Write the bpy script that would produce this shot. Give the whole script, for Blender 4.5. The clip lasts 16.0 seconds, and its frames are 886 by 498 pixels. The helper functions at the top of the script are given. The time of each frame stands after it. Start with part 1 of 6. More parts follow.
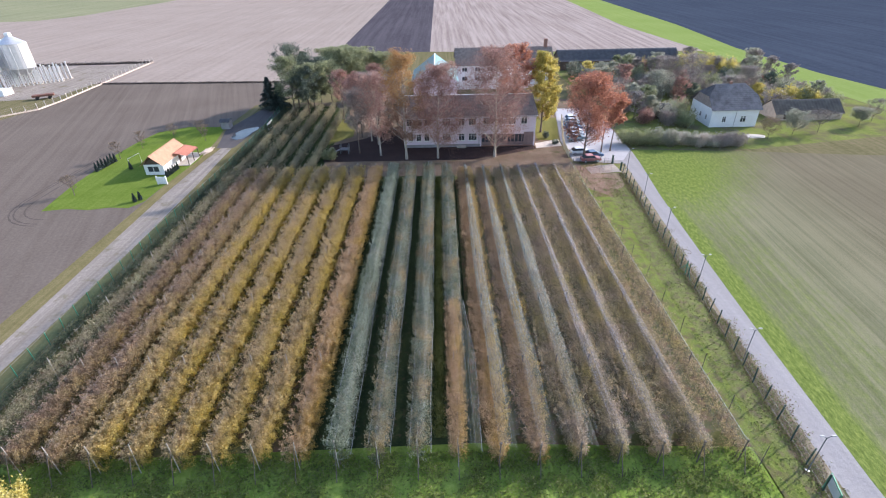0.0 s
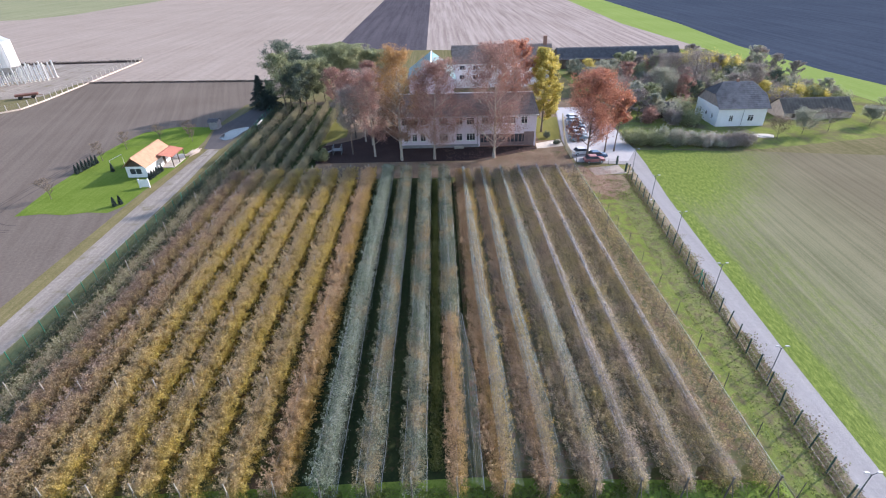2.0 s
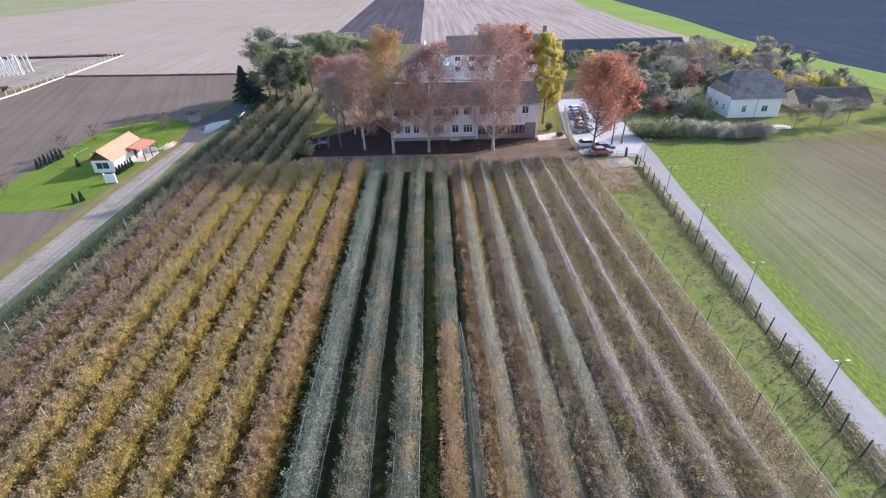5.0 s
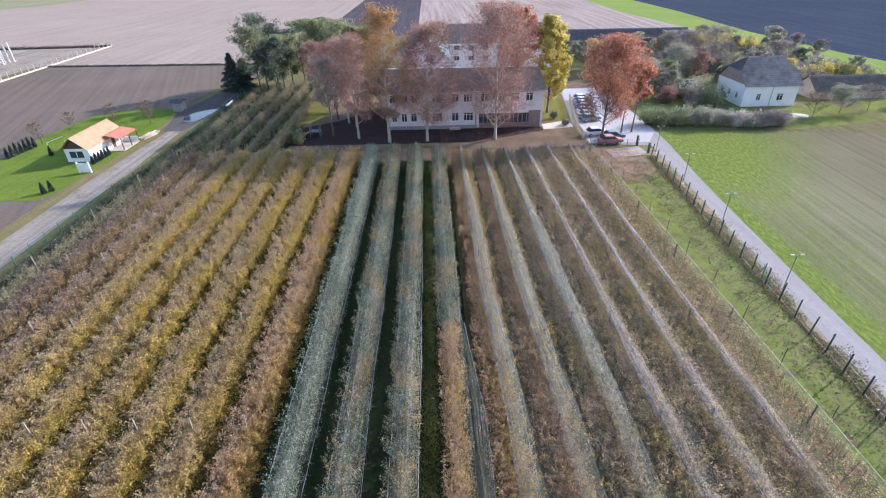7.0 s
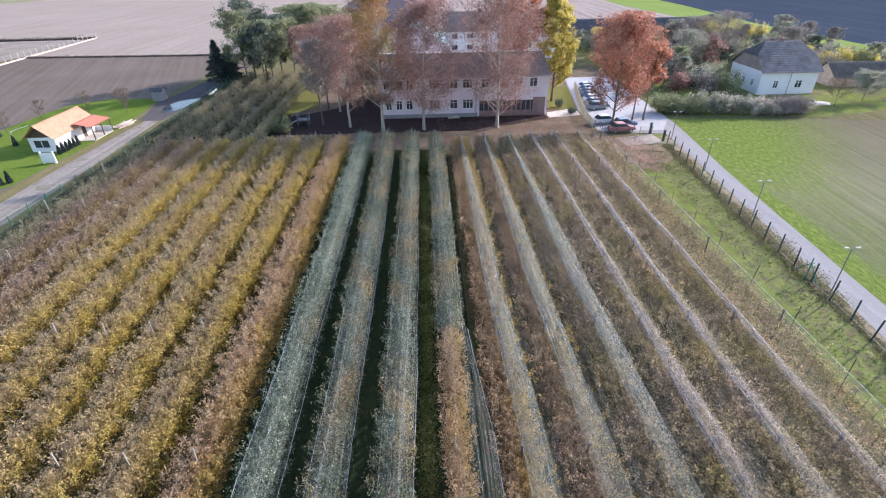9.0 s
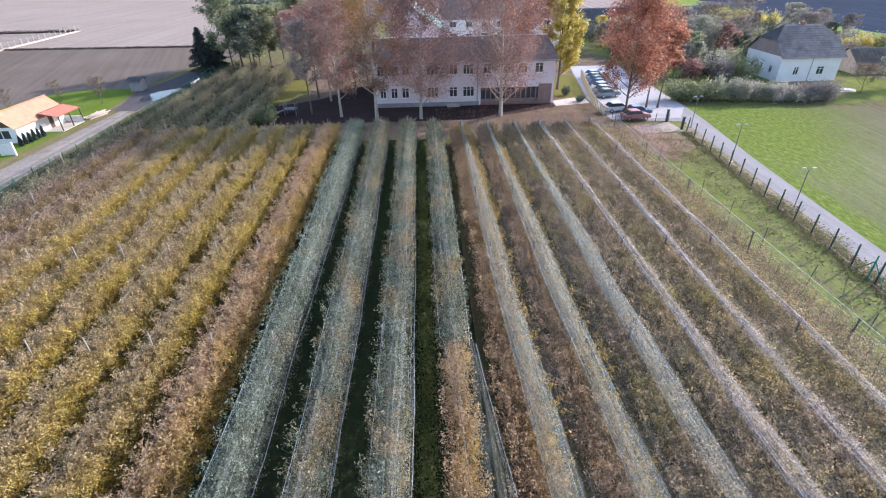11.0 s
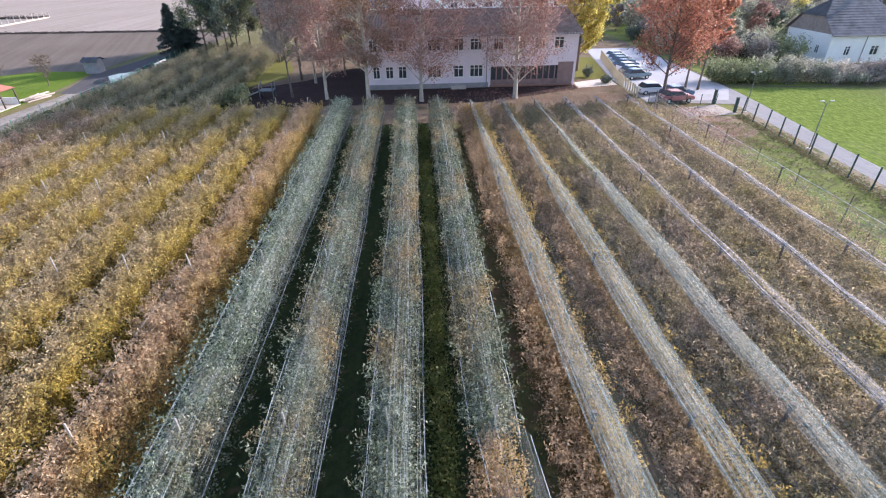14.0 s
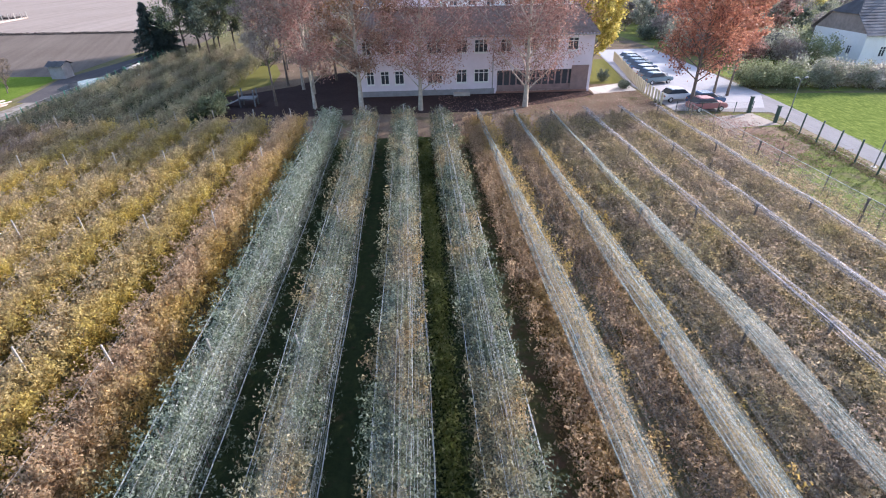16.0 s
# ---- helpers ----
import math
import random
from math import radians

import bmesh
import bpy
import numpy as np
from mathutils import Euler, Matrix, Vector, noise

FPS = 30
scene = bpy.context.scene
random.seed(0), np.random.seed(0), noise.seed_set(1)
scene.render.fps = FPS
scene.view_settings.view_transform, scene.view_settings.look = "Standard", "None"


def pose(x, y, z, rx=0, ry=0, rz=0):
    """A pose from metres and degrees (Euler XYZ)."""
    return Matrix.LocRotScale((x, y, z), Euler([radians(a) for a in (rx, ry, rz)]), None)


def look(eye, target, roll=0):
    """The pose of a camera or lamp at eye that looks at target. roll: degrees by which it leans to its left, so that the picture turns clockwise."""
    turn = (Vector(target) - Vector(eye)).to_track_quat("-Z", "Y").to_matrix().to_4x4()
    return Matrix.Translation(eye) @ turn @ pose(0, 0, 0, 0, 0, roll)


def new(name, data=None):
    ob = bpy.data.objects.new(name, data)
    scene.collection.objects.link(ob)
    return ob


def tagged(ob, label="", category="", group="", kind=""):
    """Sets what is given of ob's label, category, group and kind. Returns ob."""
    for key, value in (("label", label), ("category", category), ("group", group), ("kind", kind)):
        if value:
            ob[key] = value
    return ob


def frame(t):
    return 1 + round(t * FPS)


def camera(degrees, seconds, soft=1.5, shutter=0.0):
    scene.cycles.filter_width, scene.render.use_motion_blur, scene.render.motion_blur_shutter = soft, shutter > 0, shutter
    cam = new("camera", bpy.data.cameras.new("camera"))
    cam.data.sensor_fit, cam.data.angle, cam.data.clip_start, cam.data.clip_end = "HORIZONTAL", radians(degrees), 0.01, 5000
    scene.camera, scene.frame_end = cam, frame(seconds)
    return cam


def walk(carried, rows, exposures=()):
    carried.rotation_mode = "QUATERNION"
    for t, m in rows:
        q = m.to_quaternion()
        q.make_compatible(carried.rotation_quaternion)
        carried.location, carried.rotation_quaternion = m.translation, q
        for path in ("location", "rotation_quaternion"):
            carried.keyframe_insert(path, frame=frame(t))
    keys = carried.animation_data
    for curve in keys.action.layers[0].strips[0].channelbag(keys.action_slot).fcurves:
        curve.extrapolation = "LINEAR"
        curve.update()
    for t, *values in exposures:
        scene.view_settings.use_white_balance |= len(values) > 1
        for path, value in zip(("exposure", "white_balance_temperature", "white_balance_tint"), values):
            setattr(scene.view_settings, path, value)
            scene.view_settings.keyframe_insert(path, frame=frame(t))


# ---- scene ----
cam = camera(84.7, 16.0, soft=1.1)
PATH = [
    (0, (0.396, 0.442, 38.699), (0.394, 2.15, 37.658), -1.2),
    (0.5, (0.32, 1.487, 38.426), (0.322, 3.195, 37.385), -1.2),
    (1, (0.372, 2.662, 38.113), (0.375, 4.37, 37.071), -1.2),
    (1.5, (0.398, 3.691, 37.673), (0.404, 5.399, 36.633), -1.2),
    (2, (0.487, 4.868, 37.236), (0.495, 6.576, 36.195), -1.2),
    (2.5, (0.525, 5.937, 36.833), (0.535, 7.644, 35.791), -1.2),
    (3, (0.481, 7.079, 36.216), (0.497, 8.787, 35.175), -1.1),
    (3.5, (0.551, 8.118, 35.479), (0.569, 9.827, 34.441), -1.1),
    (4, (0.579, 9.19, 34.647), (0.6, 10.9, 33.611), -1.1),
    (6.5, (0.373, 14.509, 30.407), (0.406, 16.218, 29.37), -1.1),
    (7, (0.25, 15.734, 29.379), (0.287, 17.443, 28.341), -1.0),
    (7.5, (0.172, 16.924, 28.445), (0.213, 18.633, 27.407), -1.0),
    (8, (0.196, 18.182, 27.466), (0.239, 19.89, 26.427), -1.0),
    (8.5, (0.223, 19.459, 26.536), (0.267, 21.168, 25.498), -1.0),
    (9, (0.234, 20.959, 25.555), (0.281, 22.668, 24.518), -1.0),
    (11.5, (-0.014, 27.935, 21.194), (0.045, 29.643, 20.155), -1.1),
    (12, (-0.237, 29.686, 20.162), (-0.173, 31.394, 19.124), -1.0),
    (12.5, (-0.428, 31.434, 19.323), (-0.361, 33.141, 18.283), -1.0),
    (13, (-0.435, 33.263, 18.293), (-0.366, 34.971, 17.254), -0.9),
    (13.5, (-0.624, 35.107, 17.419), (-0.551, 36.815, 16.38), -0.9),
    (14, (-0.767, 37.068, 16.679), (-0.691, 38.776, 15.642), -0.9),
    (14.5, (-0.805, 38.864, 16.037), (-0.727, 40.574, 15.003), -0.9),
    (15, (-0.89, 40.898, 15.637), (-0.808, 42.608, 14.605), -0.9),
    (15.5, (-1.025, 42.697, 15.714), (-0.938, 44.406, 14.679), -1.0),
    (16, (-1.083, 44.638, 15.831), (-0.994, 46.345, 14.793), -1.0),
]
walk(cam, [(t, look(e, a, r)) for t, e, a, r in PATH], [(0.0, 1.2, 6230, 17.8), (8.0, 1.26, 6130, 18.8), (16.0, 1.41, 6190, 20.5)])

# ---- light ----
SUN_AZ = math.atan2(0.87, 0.49)          # clockwise from +y
SUN_EL = radians(24.5)
world = bpy.data.worlds.new("sky")
scene.world = world
world.use_nodes = True
wn = world.node_tree
sky = wn.nodes.new("ShaderNodeTexSky")
sky.sky_type = "NISHITA"
sky.sun_disc = False
sky.sun_elevation, sky.sun_rotation = SUN_EL, SUN_AZ
sky.dust_density, sky.air_density, sky.ozone_density = 1.2, 1.2, 1.5
wn.links.new(sky.outputs[0], wn.nodes["Background"].inputs[0])
wn.nodes["Background"].inputs[1].default_value = 0.15
sun_data = bpy.data.lights.new("sun", "SUN")
sun_data.energy, sun_data.angle, sun_data.color = 3.1, radians(0.55), (1.0, 0.93, 0.85)
sun = new("sun", sun_data)
to_sun = Vector((math.sin(SUN_AZ) * math.cos(SUN_EL), math.cos(SUN_AZ) * math.cos(SUN_EL), math.sin(SUN_EL)))
sun.matrix_world = look((60, 60, 80), Vector((60, 60, 80)) - to_sun)


# ---- materials ----
def nd(nt, kind, values=None, **props):
    n = nt.nodes.new(kind)
    for k, v in props.items():
        setattr(n, k, v)
    for k, v in (values or {}).items():
        n.inputs[k].default_value = v
    return n


def base_mat(name, rough=0.8, metal=0.0):
    m = bpy.data.materials.new(name)
    m.use_nodes = True
    nt = m.node_tree
    b = nt.nodes["Principled BSDF"]
    b.inputs["Roughness"].default_value = rough
    b.inputs["Metallic"].default_value = metal
    return m, nt, b


def noise_fac(nt, scale, detail=4.0, rough=0.6, stretch=None, turn=0.0, world=False):
    src = nd(nt, "ShaderNodeNewGeometry").outputs["Position"] if world else nd(nt, "ShaderNodeTexCoord").outputs["Object"]
    if stretch:
        mp = nd(nt, "ShaderNodeMapping", vector_type="TEXTURE")
        mp.inputs["Scale"].default_value = tuple(1.0 / v for v in stretch)
        mp.inputs["Rotation"].default_value = (0, 0, turn)
        nt.links.new(src, mp.inputs[0])
        src = mp.outputs[0]
    n = nd(nt, "ShaderNodeTexNoise", {"Scale": scale, "Detail": detail, "Roughness": rough})
    nt.links.new(src, n.inputs["Vector"])
    return n.outputs["Fac"]


def ramp(nt, fac, stops):
    r = nd(nt, "ShaderNodeValToRGB")
    e = r.color_ramp.elements
    while len(e) < len(stops):
        e.new(0.5)
    for el, (p, c) in zip(e, stops):
        el.position, el.color = p, (*c, 1)
    nt.links.new(fac, r.inputs[0])
    return r.outputs[0]


def mix(nt, fac, a, b, mode="MIX"):
    m = nd(nt, "ShaderNodeMix", data_type="RGBA", blend_type=mode)
    for sock, v in ((m.inputs["Factor"], fac), (m.inputs["A"], a), (m.inputs["B"], b)):
        if isinstance(v, (int, float)):
            sock.default_value = v
        elif isinstance(v, tuple):
            sock.default_value = (*v, 1)
        else:
            nt.links.new(v, sock)
    return m.outputs["Result"]


def bump(nt, b, fac, strength, distance):
    bp = nd(nt, "ShaderNodeBump", {"Strength": strength, "Distance": distance})
    nt.links.new(fac, bp.inputs["Height"])
    nt.links.new(bp.outputs[0], b.inputs["Normal"])


def plain(name, c, rough=0.7, metal=0.0, vary=0.18, scale=1.2, fine=14.0):
    """Paint, metal, plaster or wood: one colour with stains and grain."""
    m, nt, b = base_mat(name, rough, metal)
    dark = tuple(v * (1 - vary) for v in c)
    light = tuple(min(1, v * (1 + vary * 0.5)) for v in c)
    col = ramp(nt, noise_fac(nt, scale), [(0.3, dark), (0.65, light)])
    fn = noise_fac(nt, fine, 6)
    col = mix(nt, 0.25, col, ramp(nt, fn, [(0.3, tuple(v * 0.7 for v in c)), (0.7, light)]))
    nt.links.new(col, b.inputs["Base Color"])
    bump(nt, b, fn, 0.25, 0.02)
    return m


def field(name, stops, turn=0.0, pitch=0.7, streak=0.5, clod=1.0, big=0.02, second=None):
    """Open ground: broad patches, streaks along the working direction, fine clods."""
    m, nt, b = base_mat(name, 0.95)
    b.inputs["Specular IOR Level"].default_value = 0.0
    patch = noise_fac(nt, big, 5, 0.6)
    lines = noise_fac(nt, 1.0, 3, 0.6, (1.0 / pitch, 0.012, 1), turn)
    fine = noise_fac(nt, clod, 8, 0.75)
    a = nd(nt, "ShaderNodeMath", operation="MULTIPLY_ADD")
    nt.links.new(lines, a.inputs[0])
    a.inputs[1].default_value = streak
    a.inputs[2].default_value = (1 - streak) * 0.5 - 0.25
    s = nd(nt, "ShaderNodeMath", operation="ADD")
    nt.links.new(a.outputs[0], s.inputs[0])
    h = nd(nt, "ShaderNodeMath", operation="MULTIPLY_ADD")
    nt.links.new(patch, h.inputs[0])
    h.inputs[1].default_value = 0.5
    nt.links.new(fine, h.inputs[2])
    hh = nd(nt, "ShaderNodeMath", operation="MULTIPLY")
    nt.links.new(h.outputs[0], hh.inputs[0])
    hh.inputs[1].default_value = 0.5
    nt.links.new(hh.outputs[0], s.inputs[1])
    col = ramp(nt, s.outputs[0], stops)
    if second:
        c2, scale2, lo, hi = second
        f2 = ramp(nt, noise_fac(nt, scale2, 5, 0.65), [(lo, (0, 0, 0)), (hi, (1, 1, 1))])
        col = mix(nt, f2, col, c2)
    nt.links.new(col, b.inputs["Base Color"])
    bump(nt, b, s.outputs[0], 0.8, 0.12)
    return m


def leaf(name, stops, patch_scale=0.35, patch=0.5, trans=0.45, rough=0.55, low=None, lean=(0.0, 0.0, 0.5), clump=0.25, single=0.6, blotch=2.2):
    """Foliage: each leaf has its own tone; whole patches shift together. low: second set of tones, blended in by side,
    height and blotches.
    """
    m, nt, b = base_mat(name, rough)
    b.inputs["Specular IOR Level"].default_value = 0.3
    geo = nd(nt, "ShaderNodeNewGeometry")
    pn = noise_fac(nt, patch_scale, 3, 0.6, world=True)
    a = nd(nt, "ShaderNodeMath", operation="MULTIPLY_ADD")
    nt.links.new(pn, a.inputs[0])
    a.inputs[1].default_value = patch * 2.0
    a.inputs[2].default_value = -patch
    s = nd(nt, "ShaderNodeMath", operation="MULTIPLY_ADD")
    nt.links.new(geo.outputs["Random Per Island"], s.inputs[0])
    s.inputs[1].default_value = single
    tuft = nd(nt, "ShaderNodeMath", operation="MULTIPLY_ADD")
    nt.links.new(noise_fac(nt, 1.7, 3, 0.7, world=True), tuft.inputs[0])
    tuft.inputs[1].default_value = clump * 2.0
    tuft.inputs[2].default_value = -clump
    both = nd(nt, "ShaderNodeMath", operation="ADD")
    nt.links.new(a.outputs[0], both.inputs[0])
    nt.links.new(tuft.outputs[0], both.inputs[1])
    nt.links.new(both.outputs[0], s.inputs[2])
    oi = nd(nt, "ShaderNodeObjectInfo")
    o = nd(nt, "ShaderNodeMath", operation="MULTIPLY_ADD")
    nt.links.new(oi.outputs["Random"], o.inputs[0])
    o.inputs[1].default_value = 0.16
    mid = nd(nt, "ShaderNodeMath", operation="ADD")
    nt.links.new(s.outputs[0], mid.inputs[0])
    mid.inputs[1].default_value = 0.42 - single * 0.5
    nt.links.new(mid.outputs[0], o.inputs[2])
    col = ramp(nt, o.outputs[0], stops)
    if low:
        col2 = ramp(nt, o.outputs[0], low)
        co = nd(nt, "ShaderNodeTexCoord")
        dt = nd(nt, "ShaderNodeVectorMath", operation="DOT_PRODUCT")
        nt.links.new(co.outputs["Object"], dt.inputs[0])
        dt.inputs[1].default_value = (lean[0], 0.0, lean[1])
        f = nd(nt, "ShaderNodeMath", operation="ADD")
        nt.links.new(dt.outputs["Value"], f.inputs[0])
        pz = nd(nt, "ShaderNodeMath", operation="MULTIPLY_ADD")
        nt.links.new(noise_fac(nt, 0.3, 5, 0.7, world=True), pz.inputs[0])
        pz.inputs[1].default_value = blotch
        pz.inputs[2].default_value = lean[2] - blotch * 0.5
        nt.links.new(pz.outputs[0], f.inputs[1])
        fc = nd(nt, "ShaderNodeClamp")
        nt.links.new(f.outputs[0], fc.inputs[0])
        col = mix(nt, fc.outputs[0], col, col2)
    nt.links.new(col, b.inputs["Base Color"])
    tr = nd(nt, "ShaderNodeBsdfTranslucent")
    nt.links.new(col, tr.inputs[0])
    mx = nd(nt, "ShaderNodeMixShader", {0: trans})
    nt.links.new(b.outputs[0], mx.inputs[1])
    nt.links.new(tr.outputs[0], mx.inputs[2])
    nt.links.new(mx.outputs[0], nt.nodes["Material Output"].inputs[0])
    return m


def netting(name, c, lo, hi, fold=5.0, slack=0.0):
    """Loose woven net, seen partly through, gathered in folds along its length."""
    m, nt, b = base_mat(name, 0.6)
    f1 = noise_fac(nt, 1.0, 3, 0.8, (fold, 0.06, fold * 0.5), world=True)
    f2 = noise_fac(nt, 0.5, 3, 0.6, world=True)
    f3 = noise_fac(nt, 14.0, 3, 0.7)
    f = nd(nt, "ShaderNodeMath", operation="ADD")
    wide = nd(nt, "ShaderNodeMath", operation="MULTIPLY")
    nt.links.new(f1, wide.inputs[0])
    wide.inputs[1].default_value = 2.0
    nt.links.new(wide.outputs[0], f.inputs[0])
    weave = nd(nt, "ShaderNodeMath", operation="MULTIPLY")
    nt.links.new(f3, weave.inputs[0])
    weave.inputs[1].default_value = 0.3
    g = nd(nt, "ShaderNodeMath", operation="MULTIPLY_ADD")
    nt.links.new(f2, g.inputs[0])
    g.inputs[1].default_value = 0.5
    nt.links.new(weave.outputs[0], g.inputs[2])
    nt.links.new(g.outputs[0], f.inputs[1])
    mr = nd(nt, "ShaderNodeMapRange", {"From Min": 1.2, "From Max": 1.78, "To Min": lo, "To Max": hi})
    nt.links.new(f.outputs[0], mr.inputs[0])
    nt.links.new(ramp(nt, f1, [(0.3, tuple(v * 0.75 for v in c)), (0.7, c)]), b.inputs["Base Color"])
    tl = nd(nt, "ShaderNodeBsdfTranslucent", {"Color": (*c, 1)})
    body = nd(nt, "ShaderNodeMixShader", {0: 0.35})
    nt.links.new(b.outputs[0], body.inputs[1])
    nt.links.new(tl.outputs[0], body.inputs[2])
    tp = nd(nt, "ShaderNodeBsdfTransparent")
    mx = nd(nt, "ShaderNodeMixShader")
    cover = mr.outputs[0]
    if slack:                       # the first bays lie spread out thin
        xyz = nd(nt, "ShaderNodeSeparateXYZ")
        nt.links.new(nd(nt, "ShaderNodeTexCoord").outputs["Object"], xyz.inputs[0])
        thin = nd(nt, "ShaderNodeMapRange", {"From Min": 4.0, "From Max": slack, "To Min": 0.3, "To Max": 1.0})
        nt.links.new(xyz.outputs[1], thin.inputs[0])
        mul = nd(nt, "ShaderNodeMath", operation="MULTIPLY")
        nt.links.new(cover, mul.inputs[0])
        nt.links.new(thin.outputs[0], mul.inputs[1])
        cover = mul.outputs[0]
    nt.links.new(cover, mx.inputs[0])
    nt.links.new(tp.outputs[0], mx.inputs[1])
    nt.links.new(body.outputs[0], mx.inputs[2])
    nt.links.new(mx.outputs[0], nt.nodes["Material Output"].inputs[0])
    return m


M_GROUND = field("dry_grass_ground", [(0.25, (0.05, 0.055, 0.025)), (0.5, (0.11, 0.11, 0.05)), (0.75, (0.2, 0.17, 0.1))], big=0.05)
M_PLOUGH_L = field("ploughed_soil_grey", [(0.25, (0.0714, 0.05742, 0.04929)), (0.5, (0.1204, 0.099, 0.0837)), (0.75, (0.1887, 0.1584, 0.1348))], turn=0.35, pitch=1.6, streak=0.3, clod=2.2, big=0.05)
M_PALE = field("harrowed_soil_pale", [(0.25, (0.186, 0.1519, 0.1281)), (0.5, (0.2651, 0.2191, 0.1873)), (0.75, (0.3534, 0.2992, 0.2606))], turn=0.0, pitch=2.4, streak=0.4, clod=0.5, big=0.03)
M_STRIPE = field("harrowed_soil_striped", [(0.25, (0.13, 0.105, 0.095)), (0.5, (0.25, 0.205, 0.185)), (0.75, (0.37, 0.315, 0.285))], turn=0.0, pitch=2.2, streak=0.8, clod=0.5, big=0.01)
M_DARK = field("dark_fallow_soil", [(0.25, (0.043, 0.039, 0.047)), (0.5, (0.065, 0.06, 0.071)), (0.75, (0.1, 0.092, 0.104))], pitch=3, streak=0.6, clod=0.5)
M_BLACK = field("fresh_ploughed_soil", [(0.25, (0.02604, 0.03314, 0.05078)), (0.5, (0.03906, 0.05056, 0.07284)), (0.75, (0.05859, 0.07314, 0.09817))], turn=0.0, pitch=3, streak=0.5, clod=0.5)
M_GREEN = field("winter_wheat", [(0.25, (0.1, 0.16, 0.035)), (0.5, (0.165, 0.235, 0.058)), (0.75, (0.24, 0.3, 0.1))], pitch=1.5, streak=0.3, clod=1.0, big=0.04)
M_PALEGREEN = field("far_green_field", [(0.25, (0.15, 0.165, 0.095)), (0.5, (0.2, 0.215, 0.125)), (0.75, (0.27, 0.27, 0.17))], pitch=5.0, streak=0.5, clod=0.3)
M_LAWN = field("lawn_grass", [(0.28, (0.03, 0.056, 0.011)), (0.45, (0.07, 0.115, 0.02)), (0.6, (0.115, 0.17, 0.03)), (0.75, (0.18, 0.23, 0.055))], clod=3.0, streak=0.2, big=0.2)
M_STUBBLE = field("stubble_field", [(0.28, (0.05, 0.052, 0.03)), (0.43, (0.1, 0.104, 0.06)), (0.56, (0.148, 0.15, 0.088)), (0.72, (0.235, 0.225, 0.142))], turn=-0.075, pitch=0.75, streak=0.42, clod=5.0, big=0.06)


def sprout(m):
    """Green shoots thickest by the lane and the hedge; bare pinkish soil far from the lane."""
    nt = m.node_tree
    b = nt.nodes["Principled BSDF"]
    old = b.inputs["Base Color"].links[0].from_socket
    co = nd(nt, "ShaderNodeTexCoord")
    xyz = nd(nt, "ShaderNodeSeparateXYZ")
    nt.links.new(co.outputs["Object"], xyz.inputs[0])
    lane = nd(nt, "ShaderNodeMath", operation="MULTIPLY_ADD")
    nt.links.new(xyz.outputs[1], lane.inputs[0])
    lane.inputs[1].default_value = -0.06
    nt.links.new(xyz.outputs[0], lane.inputs[2])
    near = nd(nt, "ShaderNodeMapRange", {"From Min": 34.9, "From Max": 38.4, "To Min": 0.9, "To Max": 0.2})
    nt.links.new(lane.outputs[0], near.inputs[0])
    high = nd(nt, "ShaderNodeMapRange", {"From Min": 62.0, "From Max": 99.0, "To Min": 0.0, "To Max": 0.95})
    nt.links.new(xyz.outputs[1], high.inputs[0])
    far = nd(nt, "ShaderNodeMapRange", {"From Min": 47.0, "From Max": 74.0, "To Min": 0.0, "To Max": 0.9})
    nt.links.new(xyz.outputs[0], far.inputs[0])
    mx = nd(nt, "ShaderNodeMath", operation="MAXIMUM")
    nt.links.new(near.outputs[0], mx.inputs[0])
    nt.links.new(high.outputs[0], mx.inputs[1])
    dif = nd(nt, "ShaderNodeMath", operation="SUBTRACT")
    nt.links.new(mx.outputs[0], dif.inputs[0])
    nt.links.new(far.outputs[0], dif.inputs[1])
    nz = noise_fac(nt, 0.9, 9, 0.8, (1.5, 0.4, 1.0), -0.075)
    fac = nd(nt, "ShaderNodeMath", operation="ADD")
    nt.links.new(dif.outputs[0], fac.inputs[0])
    nt.links.new(nz, fac.inputs[1])
    f = ramp(nt, fac.outputs[0], [(0.58, (0, 0, 0)), (1.12, (0.92, 0.92, 0.92))])
    green = ramp(nt, noise_fac(nt, 1.3, 9, 0.8, (2.2, 0.7, 1.0), -0.075), [(0.34, (0.06, 0.095, 0.022)), (0.5, (0.145, 0.195, 0.042)), (0.66, (0.27, 0.32, 0.085))])
    col = mix(nt, f, old, green)
    g = ramp(nt, far.outputs[0], [(0.2, (0, 0, 0)), (1.0, (0.6, 0.6, 0.6))])
    col = mix(nt, g, col, (0.15, 0.115, 0.09))
    nt.links.new(col, b.inputs["Base Color"])


sprout(M_STUBBLE)
M_VERGE = field("rough_verge_grass", [(0.3, (0.02048, 0.03162, 0.01117)), (0.45, (0.07448, 0.1037, 0.02793)), (0.6, (0.1676, 0.1976, 0.06051)), (0.75, (0.2793, 0.2766, 0.1164))], pitch=1.2, streak=0.2, clod=3.5, big=0.35, second=((0.165, 0.135, 0.085), 1.1, 0.46, 0.64))
M_VERGE_LIME = field("lime_verge_grass", [(0.3, (0.0258, 0.0387, 0.01032)), (0.45, (0.0774, 0.1118, 0.02236)), (0.6, (0.1505, 0.1935, 0.043)), (0.75, (0.2494, 0.2752, 0.086))], pitch=1.2, streak=0.2, clod=5.0, big=0.3, second=((0.135, 0.11, 0.065), 0.8, 0.47, 0.66))
